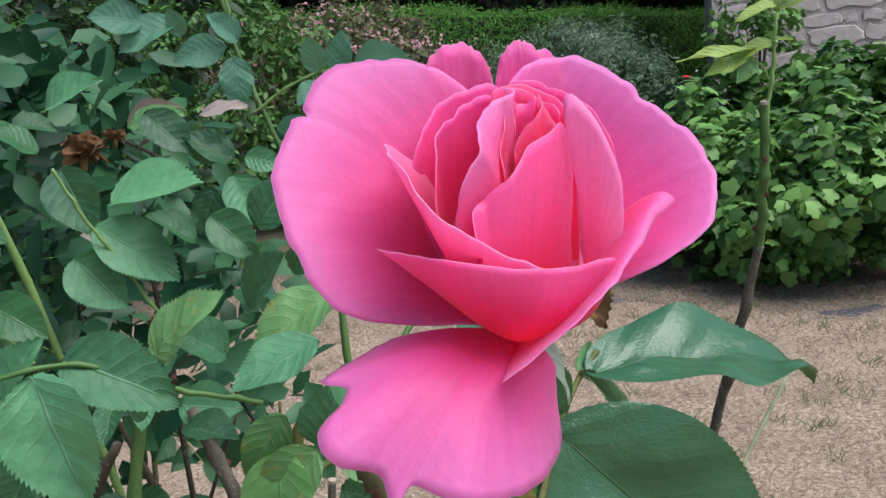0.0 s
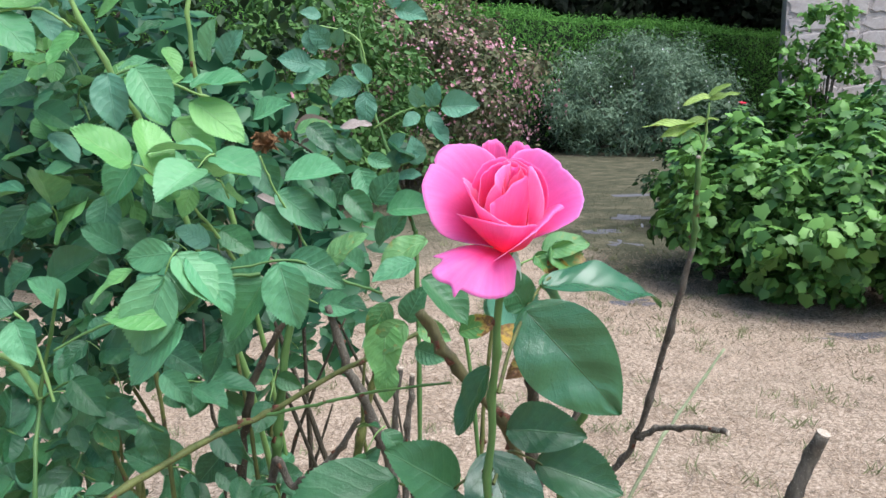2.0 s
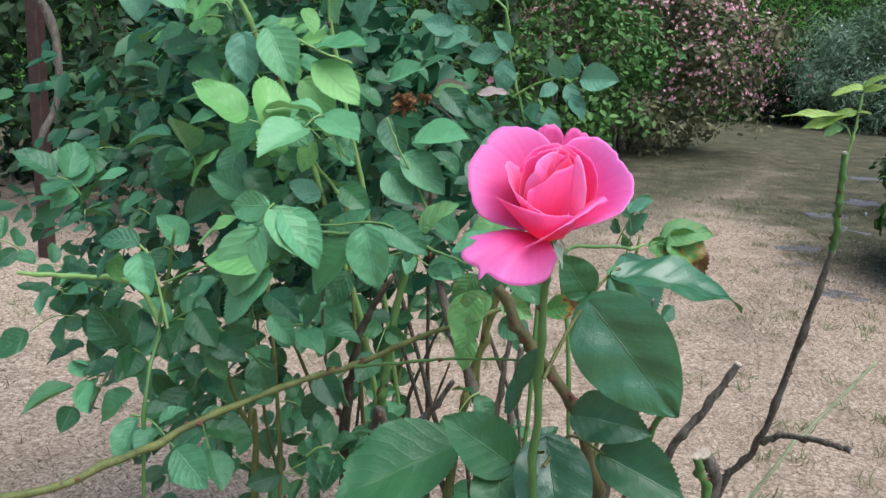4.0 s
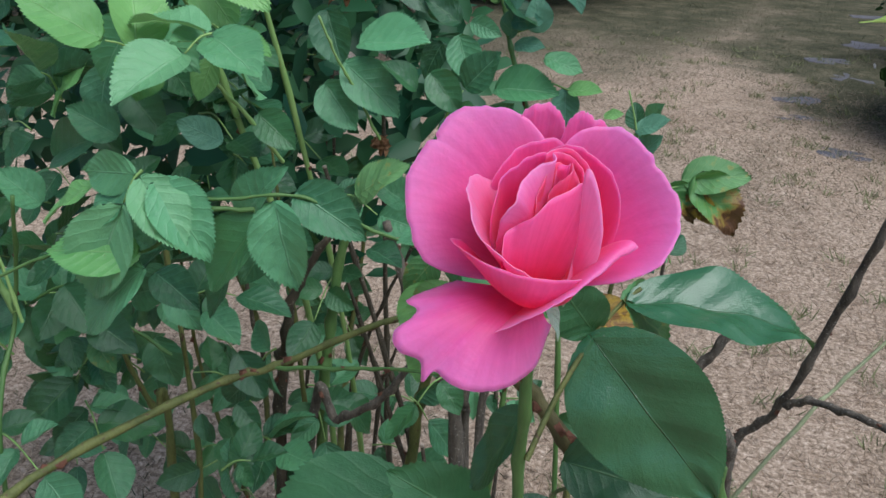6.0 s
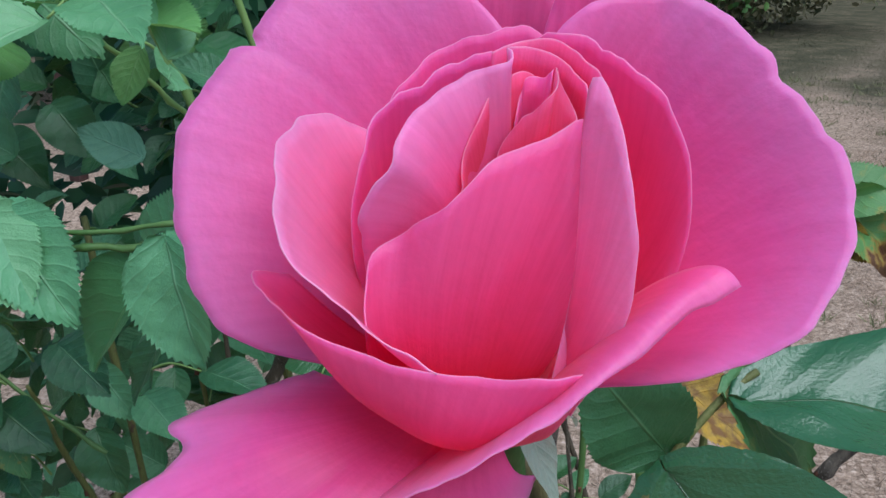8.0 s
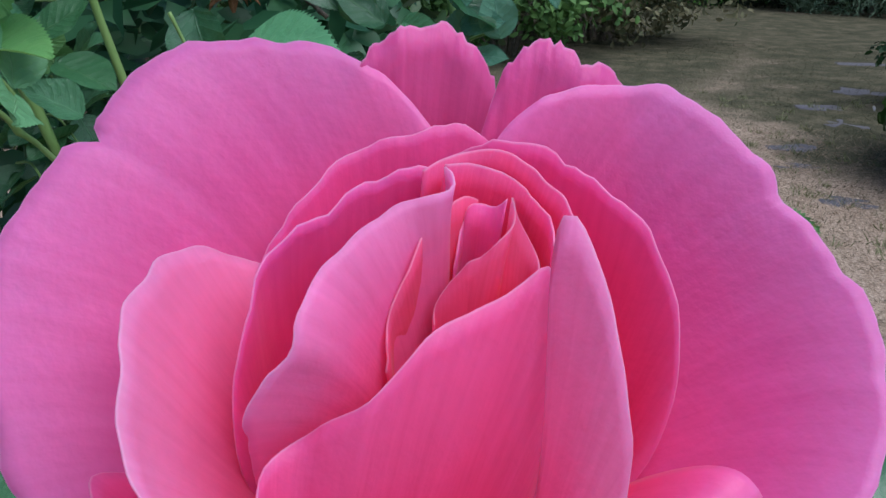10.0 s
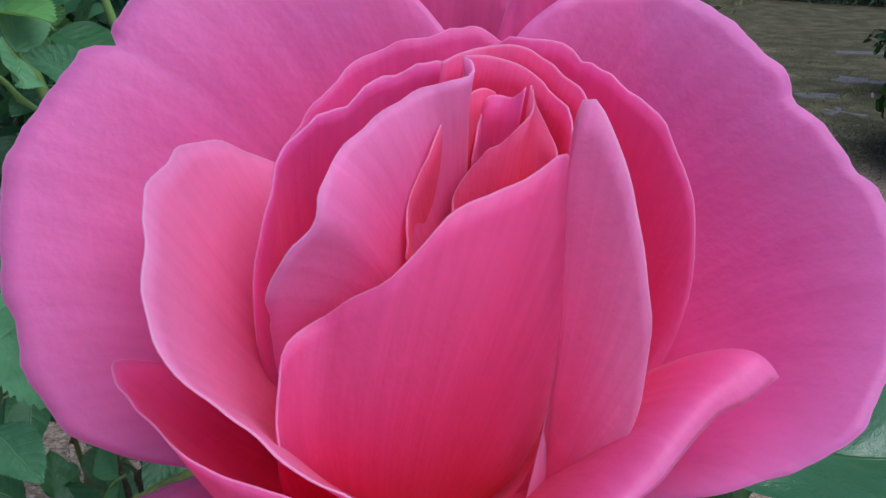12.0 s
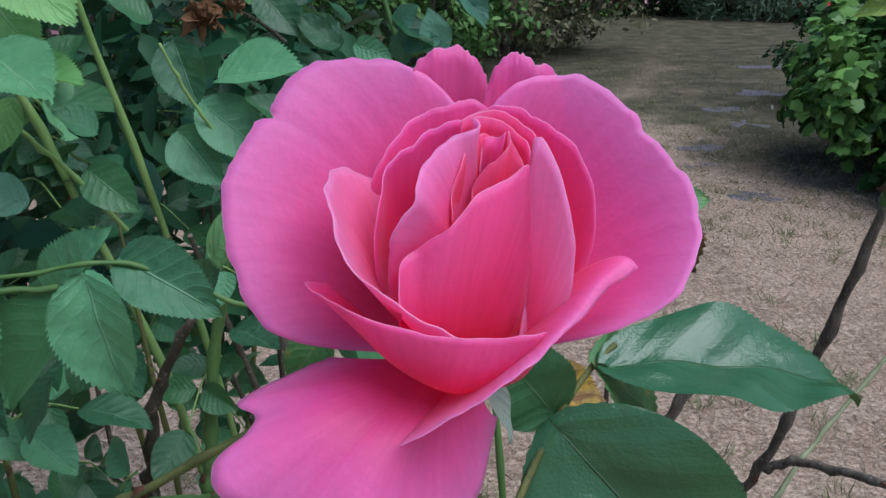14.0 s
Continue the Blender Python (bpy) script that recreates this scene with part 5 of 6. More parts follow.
cane(leafy, [(-0.315, 0.24, 0.587), (-0.353, 0.233, 0.615), (-0.389, 0.227, 0.642), (-0.429, 0.22, 0.62)], .0013, .001, M_STEM, 0, 0.006, 727, knots=0.07)
cane(leafy, [(-0.381, 0.16, 0.646), (-0.393, 0.16, 0.697), (-0.409, 0.16, 0.724), (-0.44, 0.16, 0.714)], .0014, .001, M_SHOOT, 0, 0.006, 728, knots=0.07)
cane(leafy, [(-0.129, 0.52, 0.859), (-0.102, 0.513, 0.875), (-0.073, 0.507, 0.885), (-0.052, 0.5, 0.885)], .0012, .001, M_SHOOT, 0, 0.006, 729, knots=0.07)
cane(leafy, [(-0.397, 0.3, 0.963), (-0.422, 0.29, 0.979), (-0.463, 0.28, 0.975), (-0.477, 0.27, 0.97)], .0013, .001, M_SHOOT, 0, 0.006, 730, knots=0.07)

def leaflet(base, tip, kinds, seed):
    rg = random.Random(seed)
    nrm = (rg.uniform(-.35, .35), -0.58 + rg.uniform(-.25, .25), 0.8 + rg.uniform(-.3, .3))
    return part("leaflet", kinds[seed % len(kinds)], leafy, "", aim(base, tip, nrm, 0.0, 1.04 * (Vector(tip) - Vector(base)).length))


BD = LEAVES_BLUE + LEAVES_DARK
spray(leafy, (-0.568, 0.3, 0.735), (-0.582, 0.28, 0.757), 2, .045, LEAVES_BLUE, 519)
spray(leafy, (-0.392, 0.25, 0.614), (-0.415, 0.23, 0.63), 2, .04, BD, 524)
spray(leafy, (-0.386, 0.25, 0.576), (-0.396, 0.23, 0.556), 2, .042, BD, 525)
spray(leafy, (-0.417, 0.15, 0.558), (-0.359, 0.13, 0.542), 2, .045, BD, 526)
spray(leafy, (-0.334, 0.3, 0.604), (-0.287, 0.3, 0.615), 2, .042, BD, 527)
spray(leafy, (-0.253, 0.3, 0.571), (-0.273, 0.3, 0.542), 1, .04, BD, 528)
spray(leafy, (-0.478, 0.2, 0.571), (-0.498, 0.18, 0.564), 2, .045, BD, 531)
spray(leafy, (-0.257, 0.2, 0.518), (-0.233, 0.2, 0.532), 2, .028, BD, 532)
spray(leafy, (0.004, 0.62, 0.67), (0.029, 0.6, 0.717), 2, .03, LEAVES_BLUE, 547)
spray(leafy, (0.073, 0.6, 0.57), (0.057, 0.6, 0.596), 1, .035, LEAVES_BLUE, 548)
spray(leafy, (-0.139, 0.4, 0.757), (-0.125, 0.4, 0.782), 1, .04, BD, 549)
spray(leafy, (-0.405, 0.25, 0.521), (-0.372, 0.22, 0.498), 2, .045, BD, 556)
spray(leafy, (-0.239, 0.35, 0.494), (-0.22, 0.33, 0.465), 2, .04, BD, 557)
spray(leafy, (-0.426, 0.2, 0.59), (-0.44, 0.18, 0.614), 2, .045, BD, 558)
spray(leafy, (-0.16, 0.4, 0.48), (-0.141, 0.4, 0.457), 1, .04, BD, 559)
spray(leafy, (-0.414, 0.28, 0.772), (-0.407, 0.25, 0.8), 2, .045, LEAVES_BLUE, 564)
spray(leafy, (-0.471, 0.35, 0.569), (-0.467, 0.33, 0.597), 2, .045, BD, 801)
spray(leafy, (-0.5, 0.35, 0.505), (-0.442, 0.33, 0.546), 2, .045, BD, 802)
spray(leafy, (-0.481, 0.4, 0.512), (-0.435, 0.38, 0.555), 2, .045, BD, 803)
spray(leafy, (-0.474, 0.35, 0.469), (-0.477, 0.33, 0.501), 2, .04, LEAVES_DARK, 804)
spray(leafy, (-0.514, 0.45, 0.421), (-0.468, 0.43, 0.46), 2, .045, BD, 805)
spray(leafy, (-0.543, 0.4, 0.575), (-0.495, 0.38, 0.609), 2, .045, LEAVES_DARK, 806)
spray(leafy, (-0.481, 0.45, 0.392), (-0.436, 0.43, 0.437), 2, .045, BD, 807)
spray(leafy, (-0.294, 0.2, 0.826), (-0.308, 0.18, 0.844), 1, .055, LEAVES_YOUNG, 811)
spray(leafy, (-0.243, 0.2, 0.851), (-0.255, 0.18, 0.841), 1, .055, LEAVES_MINT, 812)
spray(leafy, (-0.263, 0.135, 0.78), (-0.271, 0.125, 0.762), 1, .055, LEAVES_MINT, 813)
spray(leafy, (-0.246, 0.25, 0.807), (-0.252, 0.23, 0.827), 1, .05, LEAVES_MINT, 814)
leaflet((-0.491, 0.3, 0.973), (-0.485, 0.288, 0.926), LEAVES_TEAL, 0)
leaflet((-0.463, 0.28, 0.975), (-0.421, 0.268, 0.941), LEAVES_MINT, 1)
leaflet((-0.426, 0.3, 0.978), (-0.406, 0.288, 0.954), LEAVES_TEAL, 2)
leaflet((-0.385, 0.28, 0.956), (-0.408, 0.268, 0.928), LEAVES_YOUNG, 3)
leaflet((-0.425, 0.3, 0.986), (-0.464, 0.288, 0.979), LEAVES_YOUNG, 4)
leaflet((-0.487, 0.3, 1.014), (-0.46, 0.288, 0.985), LEAVES_YOUNG, 5)
leaflet((-0.292, 0.28, 1.001), (-0.35, 0.268, 0.986), LEAVES_TEAL, 6)
leaflet((-0.272, 0.3, 0.933), (-0.261, 0.288, 0.97), LEAVES_MINT, 7)
leaflet((-0.247, 0.3, 1.016), (-0.22, 0.288, 0.988), LEAVES_YOUNG, 8)
leaflet((-0.352, 0.26, 0.918), (-0.344, 0.248, 0.872), LEAVES_TEAL, 9)
leaflet((-0.326, 0.26, 0.923), (-0.297, 0.248, 0.878), LEAVES_MINT, 10)
leaflet((-0.322, 0.28, 0.933), (-0.345, 0.268, 0.926), LEAVES_MINT, 11)
leaflet((-0.28, 0.27, 0.907), (-0.228, 0.258, 0.915), LEAVES_MINT, 12)
leaflet((-0.276, 0.26, 0.894), (-0.23, 0.248, 0.863), LEAVES_YOUNG, 13)
leaflet((-0.297, 0.28, 0.876), (-0.263, 0.268, 0.841), LEAVES_YOUNG, 14)
leaflet((-0.323, 0.24, 0.847), (-0.35, 0.228, 0.806), LEAVES_MINT, 15)
leaflet((-0.322, 0.24, 0.85), (-0.274, 0.228, 0.821), LEAVES_MINT, 16)
leaflet((-0.275, 0.26, 0.83), (-0.23, 0.248, 0.832), LEAVES_YOUNG, 17)
leaflet((-0.382, 0.27, 0.808), (-0.418, 0.258, 0.771), LEAVES_YOUNG, 18)
leaflet((-0.36, 0.26, 0.807), (-0.364, 0.248, 0.768), LEAVES_BLUE, 19)
leaflet((-0.287, 0.28, 0.815), (-0.294, 0.268, 0.788), LEAVES_YOUNG, 20)
leaflet((-0.469, 0.33, 0.885), (-0.48, 0.318, 0.85), LEAVES_DARK, 21)
leaflet((-0.445, 0.33, 0.887), (-0.409, 0.318, 0.869), LEAVES_DARK, 22)
leaflet((-0.435, 0.33, 0.862), (-0.405, 0.318, 0.841), LEAVES_TEAL, 23)
leaflet((-0.496, 0.34, 0.837), (-0.512, 0.328, 0.807), LEAVES_DARK, 24)
leaflet((-0.446, 0.28, 0.812), (-0.492, 0.268, 0.801), LEAVES_BLUE, 25)
leaflet((-0.47, 0.34, 0.788), (-0.496, 0.328, 0.747), LEAVES_DARK, 26)
leaflet((-0.511, 0.3, 0.766), (-0.536, 0.288, 0.756), LEAVES_BLUE, 27)
leaflet((-0.25, 0.42, 0.833), (-0.233, 0.408, 0.791), LEAVES_BLUE, 28)
leaflet((-0.219, 0.42, 0.809), (-0.159, 0.408, 0.816), LEAVES_BLUE, 29)
leaflet((-0.226, 0.4, 0.794), (-0.177, 0.388, 0.762), LEAVES_BLUE, 30)
leaflet((-0.244, 0.4, 0.775), (-0.214, 0.388, 0.743), LEAVES_BLUE, 31)
leaflet((-0.15, 0.2, 0.756), (-0.125, 0.188, 0.787), LEAVES_SICK, 32)
leaflet((-0.067, 0.2, 0.775), (-0.109, 0.188, 0.759), LEAVES_SICK, 33)
leaflet((-0.254, 0.135, 0.772), (-0.216, 0.123, 0.738), LEAVES_BLUE, 34)
leaflet((-0.275, 0.135, 0.768), (-0.293, 0.123, 0.742), LEAVES_BLUE, 35)
leaflet((-0.304, 0.145, 0.761), (-0.337, 0.133, 0.744), LEAVES_YOUNG, 36)
leaflet((-0.263, 0.12, 0.732), (-0.314, 0.108, 0.735), LEAVES_YOUNG, 37)
leaflet((-0.26, 0.12, 0.722), (-0.305, 0.108, 0.682), LEAVES_BLUE, 38)
leaflet((-0.28, 0.155, 0.761), (-0.254, 0.143, 0.728), LEAVES_BLUE, 39)
leaflet((-0.199, 0.155, 0.75), (-0.228, 0.143, 0.704), LEAVES_DARK, 40)
leaflet((-0.184, 0.145, 0.765), (-0.17, 0.133, 0.716), LEAVES_BLUE, 41)
leaflet((-0.177, 0.165, 0.766), (-0.134, 0.153, 0.751), LEAVES_BLUE, 42)
leaflet((-0.076, 0.16, 0.764), (-0.109, 0.148, 0.751), LEAVES_BLUE, 43)
leaflet((-0.141, 0.2, 0.72), (-0.118, 0.188, 0.716), LEAVES_BLUE, 44)
leaflet((-0.102, 0.2, 0.701), (-0.104, 0.188, 0.655), LEAVES_YOUNG, 45)
leaflet((-0.067, 0.14, 0.753), (-0.033, 0.128, 0.721), LEAVES_DARK, 46)
leaflet((-0.108, 0.22, 0.769), (-0.089, 0.208, 0.794), LEAVES_BLUE, 47)
leaflet((-0.11, 0.5, 0.845), (-0.08, 0.488, 0.824), LEAVES_DARK, 68)
leaflet((-0.142, 0.45, 0.828), (-0.168, 0.438, 0.85), LEAVES_DARK, 69)
leaflet((-0.409, 0.16, 0.726), (-0.443, 0.148, 0.731), LEAVES_BLUE, 70)
leaflet((-0.408, 0.16, 0.715), (-0.392, 0.148, 0.682), LEAVES_BLUE, 71)
leaflet((-0.427, 0.16, 0.719), (-0.453, 0.148, 0.694), LEAVES_BLUE, 72)
leaflet((-0.444, 0.17, 0.711), (-0.431, 0.158, 0.687), LEAVES_YOUNG, 73)
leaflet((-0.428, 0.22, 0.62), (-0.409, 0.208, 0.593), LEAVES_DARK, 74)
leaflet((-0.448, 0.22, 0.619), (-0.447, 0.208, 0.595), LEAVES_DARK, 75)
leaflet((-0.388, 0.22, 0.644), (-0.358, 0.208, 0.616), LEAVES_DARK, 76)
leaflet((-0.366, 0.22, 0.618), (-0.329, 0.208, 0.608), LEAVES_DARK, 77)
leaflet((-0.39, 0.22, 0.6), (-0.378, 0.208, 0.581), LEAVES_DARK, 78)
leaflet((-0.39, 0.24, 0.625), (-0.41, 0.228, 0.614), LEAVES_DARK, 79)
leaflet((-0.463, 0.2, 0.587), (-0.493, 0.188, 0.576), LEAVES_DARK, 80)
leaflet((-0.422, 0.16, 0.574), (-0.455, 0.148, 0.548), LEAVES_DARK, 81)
leaflet((-0.312, 0.24, 0.643), (-0.285, 0.228, 0.622), LEAVES_BLUE, 82)
leaflet((-0.339, 0.26, 0.586), (-0.319, 0.248, 0.552), LEAVES_DARK, 83)
leaflet((-0.282, 0.24, 0.63), (-0.252, 0.228, 0.615), LEAVES_BLUE, 84)
leaflet((-0.293, 0.24, 0.535), (-0.284, 0.228, 0.521), LEAVES_DARK, 85)
leaflet((-0.28, 0.24, 0.509), (-0.251, 0.228, 0.507), LEAVES_DARK, 86)
leaflet((-0.27, 0.26, 0.537), (-0.247, 0.248, 0.523), LEAVES_DARK, 87)
leaflet((-0.277, 0.28, 0.572), (-0.251, 0.268, 0.543), LEAVES_DARK, 88)
leaflet((-0.369, 0.3, 0.777), (-0.336, 0.288, 0.754), LEAVES_DARK, 89)
leaflet((-0.336, 0.3, 0.807), (-0.31, 0.288, 0.784), LEAVES_DARK, 90)
leaflet((-0.27, 0.32, 0.766), (-0.237, 0.308, 0.746), LEAVES_DARK, 91)
leaflet((-0.321, 0.3, 0.764), (-0.343, 0.288, 0.742), LEAVES_DARK, 92)
leaflet((-0.414, 0.3, 0.753), (-0.374, 0.288, 0.736), LEAVES_DARK, 93)
leaflet((-0.426, 0.28, 0.726), (-0.378, 0.268, 0.752), LEAVES_DARK, 94)
leaflet((-0.444, 0.28, 0.738), (-0.47, 0.268, 0.717), LEAVES_DARK, 95)
leaflet((-0.488, 0.3, 0.741), (-0.515, 0.288, 0.725), LEAVES_BLUE, 96)
leaflet((-0.197, 0.45, 0.864), (-0.168, 0.438, 0.837), LEAVES_DARK, 97)
leaflet((-0.257, 0.4, 0.848), (-0.28, 0.388, 0.868), LEAVES_DARK, 98)
leaflet((-0.152, 0.4, 0.793), (-0.125, 0.388, 0.767), LEAVES_DARK, 99)
leaflet((-0.166, 0.4, 0.779), (-0.19, 0.388, 0.801), LEAVES_DARK, 100)
leaflet((-0.423, 0.34, 0.904), (-0.442, 0.328, 0.91), LEAVES_DARK, 101)
leaflet((-0.325, 0.34, 0.969), (-0.347, 0.328, 0.957), LEAVES_DARK, 102)
leaflet((-0.386, 0.34, 0.976), (-0.357, 0.328, 0.999), LEAVES_YOUNG, 103)
leaflet((-0.321, 0.34, 0.945), (-0.307, 0.328, 0.921), LEAVES_YOUNG, 104)
leaflet((-0.423, 0.33, 1.012), (-0.45, 0.318, 0.988), LEAVES_MINT, 105)
leaflet((-0.387, 0.33, 1.005), (-0.409, 0.318, 0.981), LEAVES_TEAL, 106)
leaflet((-0.315, 0.33, 0.987), (-0.329, 0.318, 1.009), LEAVES_MINT, 107)
leaflet((-0.255, 0.36, 0.988), (-0.276, 0.348, 1.005), LEAVES_TEAL, 108)
leaflet((-0.337, 0.32, 0.897), (-0.316, 0.308, 0.873), LEAVES_YOUNG, 109)
leaflet((-0.27, 0.36, 0.933), (-0.254, 0.348, 0.963), LEAVES_TEAL, 110)
leaflet((-0.45, 0.32, 0.923), (-0.477, 0.308, 0.905), LEAVES_MINT, 111)
leaflet((-0.51, 0.34, 0.905), (-0.478, 0.328, 0.923), LEAVES_MINT, 112)
leaflet((-0.494, 0.34, 0.874), (-0.519, 0.328, 0.881), LEAVES_MINT, 113)
leaflet((-0.415, 0.32, 0.831), (-0.441, 0.308, 0.826), LEAVES_MINT, 114)
leaflet((-0.405, 0.33, 0.848), (-0.375, 0.318, 0.861), LEAVES_BLUE, 115)
leaflet((-0.326, 0.3, 0.783), (-0.332, 0.288, 0.821), LEAVES_BLUE, 116)
leaflet((-0.345, 0.24, 0.763), (-0.373, 0.228, 0.783), LEAVES_BLUE, 117)
leaflet((-0.264, 0.24, 0.768), (-0.289, 0.228, 0.782), LEAVES_TEAL, 118)
leaflet((-0.252, 0.3, 0.794), (-0.273, 0.288, 0.808), LEAVES_BLUE, 119)
leaflet((-0.451, 0.32, 0.769), (-0.431, 0.308, 0.808), LEAVES_BLUE, 120)
leaflet((-0.253, 0.42, 0.873), (-0.216, 0.408, 0.893), LEAVES_BLUE, 121)
leaflet((-0.229, 0.2, 0.729), (-0.208, 0.188, 0.771), LEAVES_BLUE, 122)
leaflet((-0.171, 0.22, 0.724), (-0.151, 0.208, 0.749), LEAVES_BLUE, 123)
leaflet((-0.124, 0.22, 0.747), (-0.145, 0.208, 0.766), LEAVES_BLUE, 124)
leaflet((-0.385, 0.2, 0.72), (-0.406, 0.188, 0.745), LEAVES_BLUE, 125)
leaflet((-0.358, 0.18, 0.691), (-0.377, 0.168, 0.672), LEAVES_DARK, 126)
leaflet((-0.252, 0.22, 0.678), (-0.263, 0.208, 0.646), LEAVES_DARK, 127)
leaflet((-0.235, 0.25, 0.694), (-0.251, 0.238, 0.661), LEAVES_DARK, 128)
leaflet((-0.298, 0.2, 0.678), (-0.263, 0.188, 0.664), LEAVES_BLUE, 129)
leaflet((-0.451, 0.2, 0.663), (-0.47, 0.188, 0.644), LEAVES_DARK, 130)
leaflet((-0.369, 0.22, 0.603), (-0.348, 0.208, 0.585), LEAVES_SICK, 131)
leaflet((-0.215, 0.48, 0.858), (-0.178, 0.468, 0.871), LEAVES_SICK, 132)

# leaflets turned to the light on the tall slender shoot and beside it
def face_leaf(base, tip, kinds, seed):
    rg = random.Random(seed)
    return part("leaflet", kinds[seed % len(kinds)], leafy, "", aim(base, tip, (rg.uniform(-.3, .3), -0.85, 0.45 + rg.uniform(-.25, .25)), 0.0, 1.04 * (Vector(tip) - Vector(base)).length))


face_leaf((-0.179, 0.5, 0.953), (-0.198, 0.49, 0.977), LEAVES_TEAL, 400)
face_leaf((-0.188, 0.5, 0.988), (-0.208, 0.49, 0.993), LEAVES_TEAL, 401)
face_leaf((-0.171, 0.5, 0.957), (-0.163, 0.49, 0.974), LEAVES_TEAL, 402)
face_leaf((-0.203, 0.5, 0.971), (-0.195, 0.49, 0.946), LEAVES_TEAL, 403)
face_leaf((-0.201, 0.5, 0.932), (-0.235, 0.49, 0.943), LEAVES_TEAL, 404)
face_leaf((-0.179, 0.5, 0.929), (-0.218, 0.49, 0.915), LEAVES_TEAL, 405)
face_leaf((-0.173, 0.5, 0.921), (-0.178, 0.49, 0.939), LEAVES_TEAL, 406)
face_leaf((-0.144, 0.5, 0.91), (-0.179, 0.49, 0.904), LEAVES_TEAL, 407)
face_leaf((-0.133, 0.5, 0.914), (-0.151, 0.49, 0.932), LEAVES_TEAL, 408)
face_leaf((-0.137, 0.5, 0.9), (-0.136, 0.49, 0.864), LEAVES_TEAL, 409)
face_leaf((-0.106, 0.5, 0.998), (-0.094, 0.49, 1.026), LEAVES_TEAL, 410)
face_leaf((-0.099, 0.5, 0.994), (-0.065, 0.49, 0.986), LEAVES_TEAL, 411)
face_leaf((-0.076, 0.5, 0.885), (-0.079, 0.49, 0.91), LEAVES_TEAL, 412)
face_leaf((-0.062, 0.5, 0.885), (-0.054, 0.49, 0.911), LEAVES_TEAL, 413)
face_leaf((-0.047, 0.5, 0.884), (-0.006, 0.49, 0.886), LEAVES_TEAL, 414)
face_leaf((-0.062, 0.5, 0.877), (-0.05, 0.49, 0.851), LEAVES_TEAL, 415)
face_leaf((-0.076, 0.5, 0.875), (-0.093, 0.49, 0.864), LEAVES_TEAL, 416)
face_leaf((-0.058, 0.5, 0.863), (-0.041, 0.49, 0.84), LEAVES_TEAL, 417)
face_leaf((-0.11, 0.5, 0.838), (-0.091, 0.49, 0.852), LEAVES_TEAL, 418)
face_leaf((-0.103, 0.5, 0.824), (-0.077, 0.49, 0.83), LEAVES_TEAL, 419)
face_leaf((-0.153, 0.46, 0.828), (-0.166, 0.45, 0.855), LEAVES_BLUE, 420)
face_leaf((-0.143, 0.46, 0.814), (-0.129, 0.45, 0.779), LEAVES_BLUE, 421)
face_leaf((-0.132, 0.46, 0.828), (-0.107, 0.45, 0.821), LEAVES_BLUE, 422)
face_leaf((-0.13, 0.46, 0.799), (-0.143, 0.45, 0.776), LEAVES_BLUE, 423)
face_leaf((-0.158, 0.46, 0.807), (-0.172, 0.45, 0.778), LEAVES_BLUE, 424)
face_leaf((-0.11, 0.46, 0.742), (-0.091, 0.45, 0.761), LEAVES_BLUE, 425)

# variegated and browning leaflets low beside the flower stem
face_leaf((-0.085, 0.2, 0.7), (-0.114, 0.19, 0.678), LEAVES_SICK, 430)
face_leaf((-0.1, 0.21, 0.716), (-0.118, 0.2, 0.69), LEAVES_SICK, 431)
face_leaf((-0.1, 0.19, 0.668), (-0.103, 0.18, 0.636), LEAVES_YOUNG, 432)
face_leaf((-0.072, 0.2, 0.698), (-0.046, 0.19, 0.69), LEAVES_SICK, 433)
face_leaf((-0.083, 0.2, 0.705), (-0.07, 0.19, 0.735), LEAVES_BLUE, 434)
face_leaf((-0.035, 0.22, 0.688), (-0.002, 0.21, 0.7), LEAVES_TIPPED, 435)
face_leaf((0.038, 0.2, 0.67), (0.004, 0.19, 0.657), LEAVES_TIPPED, 436)
face_leaf((-0.075, 0.21, 0.675), (-0.05, 0.2, 0.668), LEAVES_BLUE, 437)

# faded leaves by the spent flower heads
leaflet((-0.218, 0.49, 0.86), (-0.179, 0.48, 0.87), LEAVES_BLUSH, 300)
leaflet((-0.165, 0.49, 0.861), (-0.133, 0.48, 0.871), LEAVES_BLUSH, 301)
leaflet((-0.265, 0.49, 0.781), (-0.239, 0.48, 0.774), LEAVES_BLUSH, 302)
leaflet((-0.192, 0.49, 0.853), (-0.216, 0.48, 0.845), LEAVES_BLUSH, 303)
cane(leafy, [(-0.194, 0.5, 0.825), (-0.208, 0.5, 0.836), (-0.222, 0.5, 0.845), (-0.231, 0.5, 0.848)], .0016, .001, M_CANE, 0, 0.004, 731)

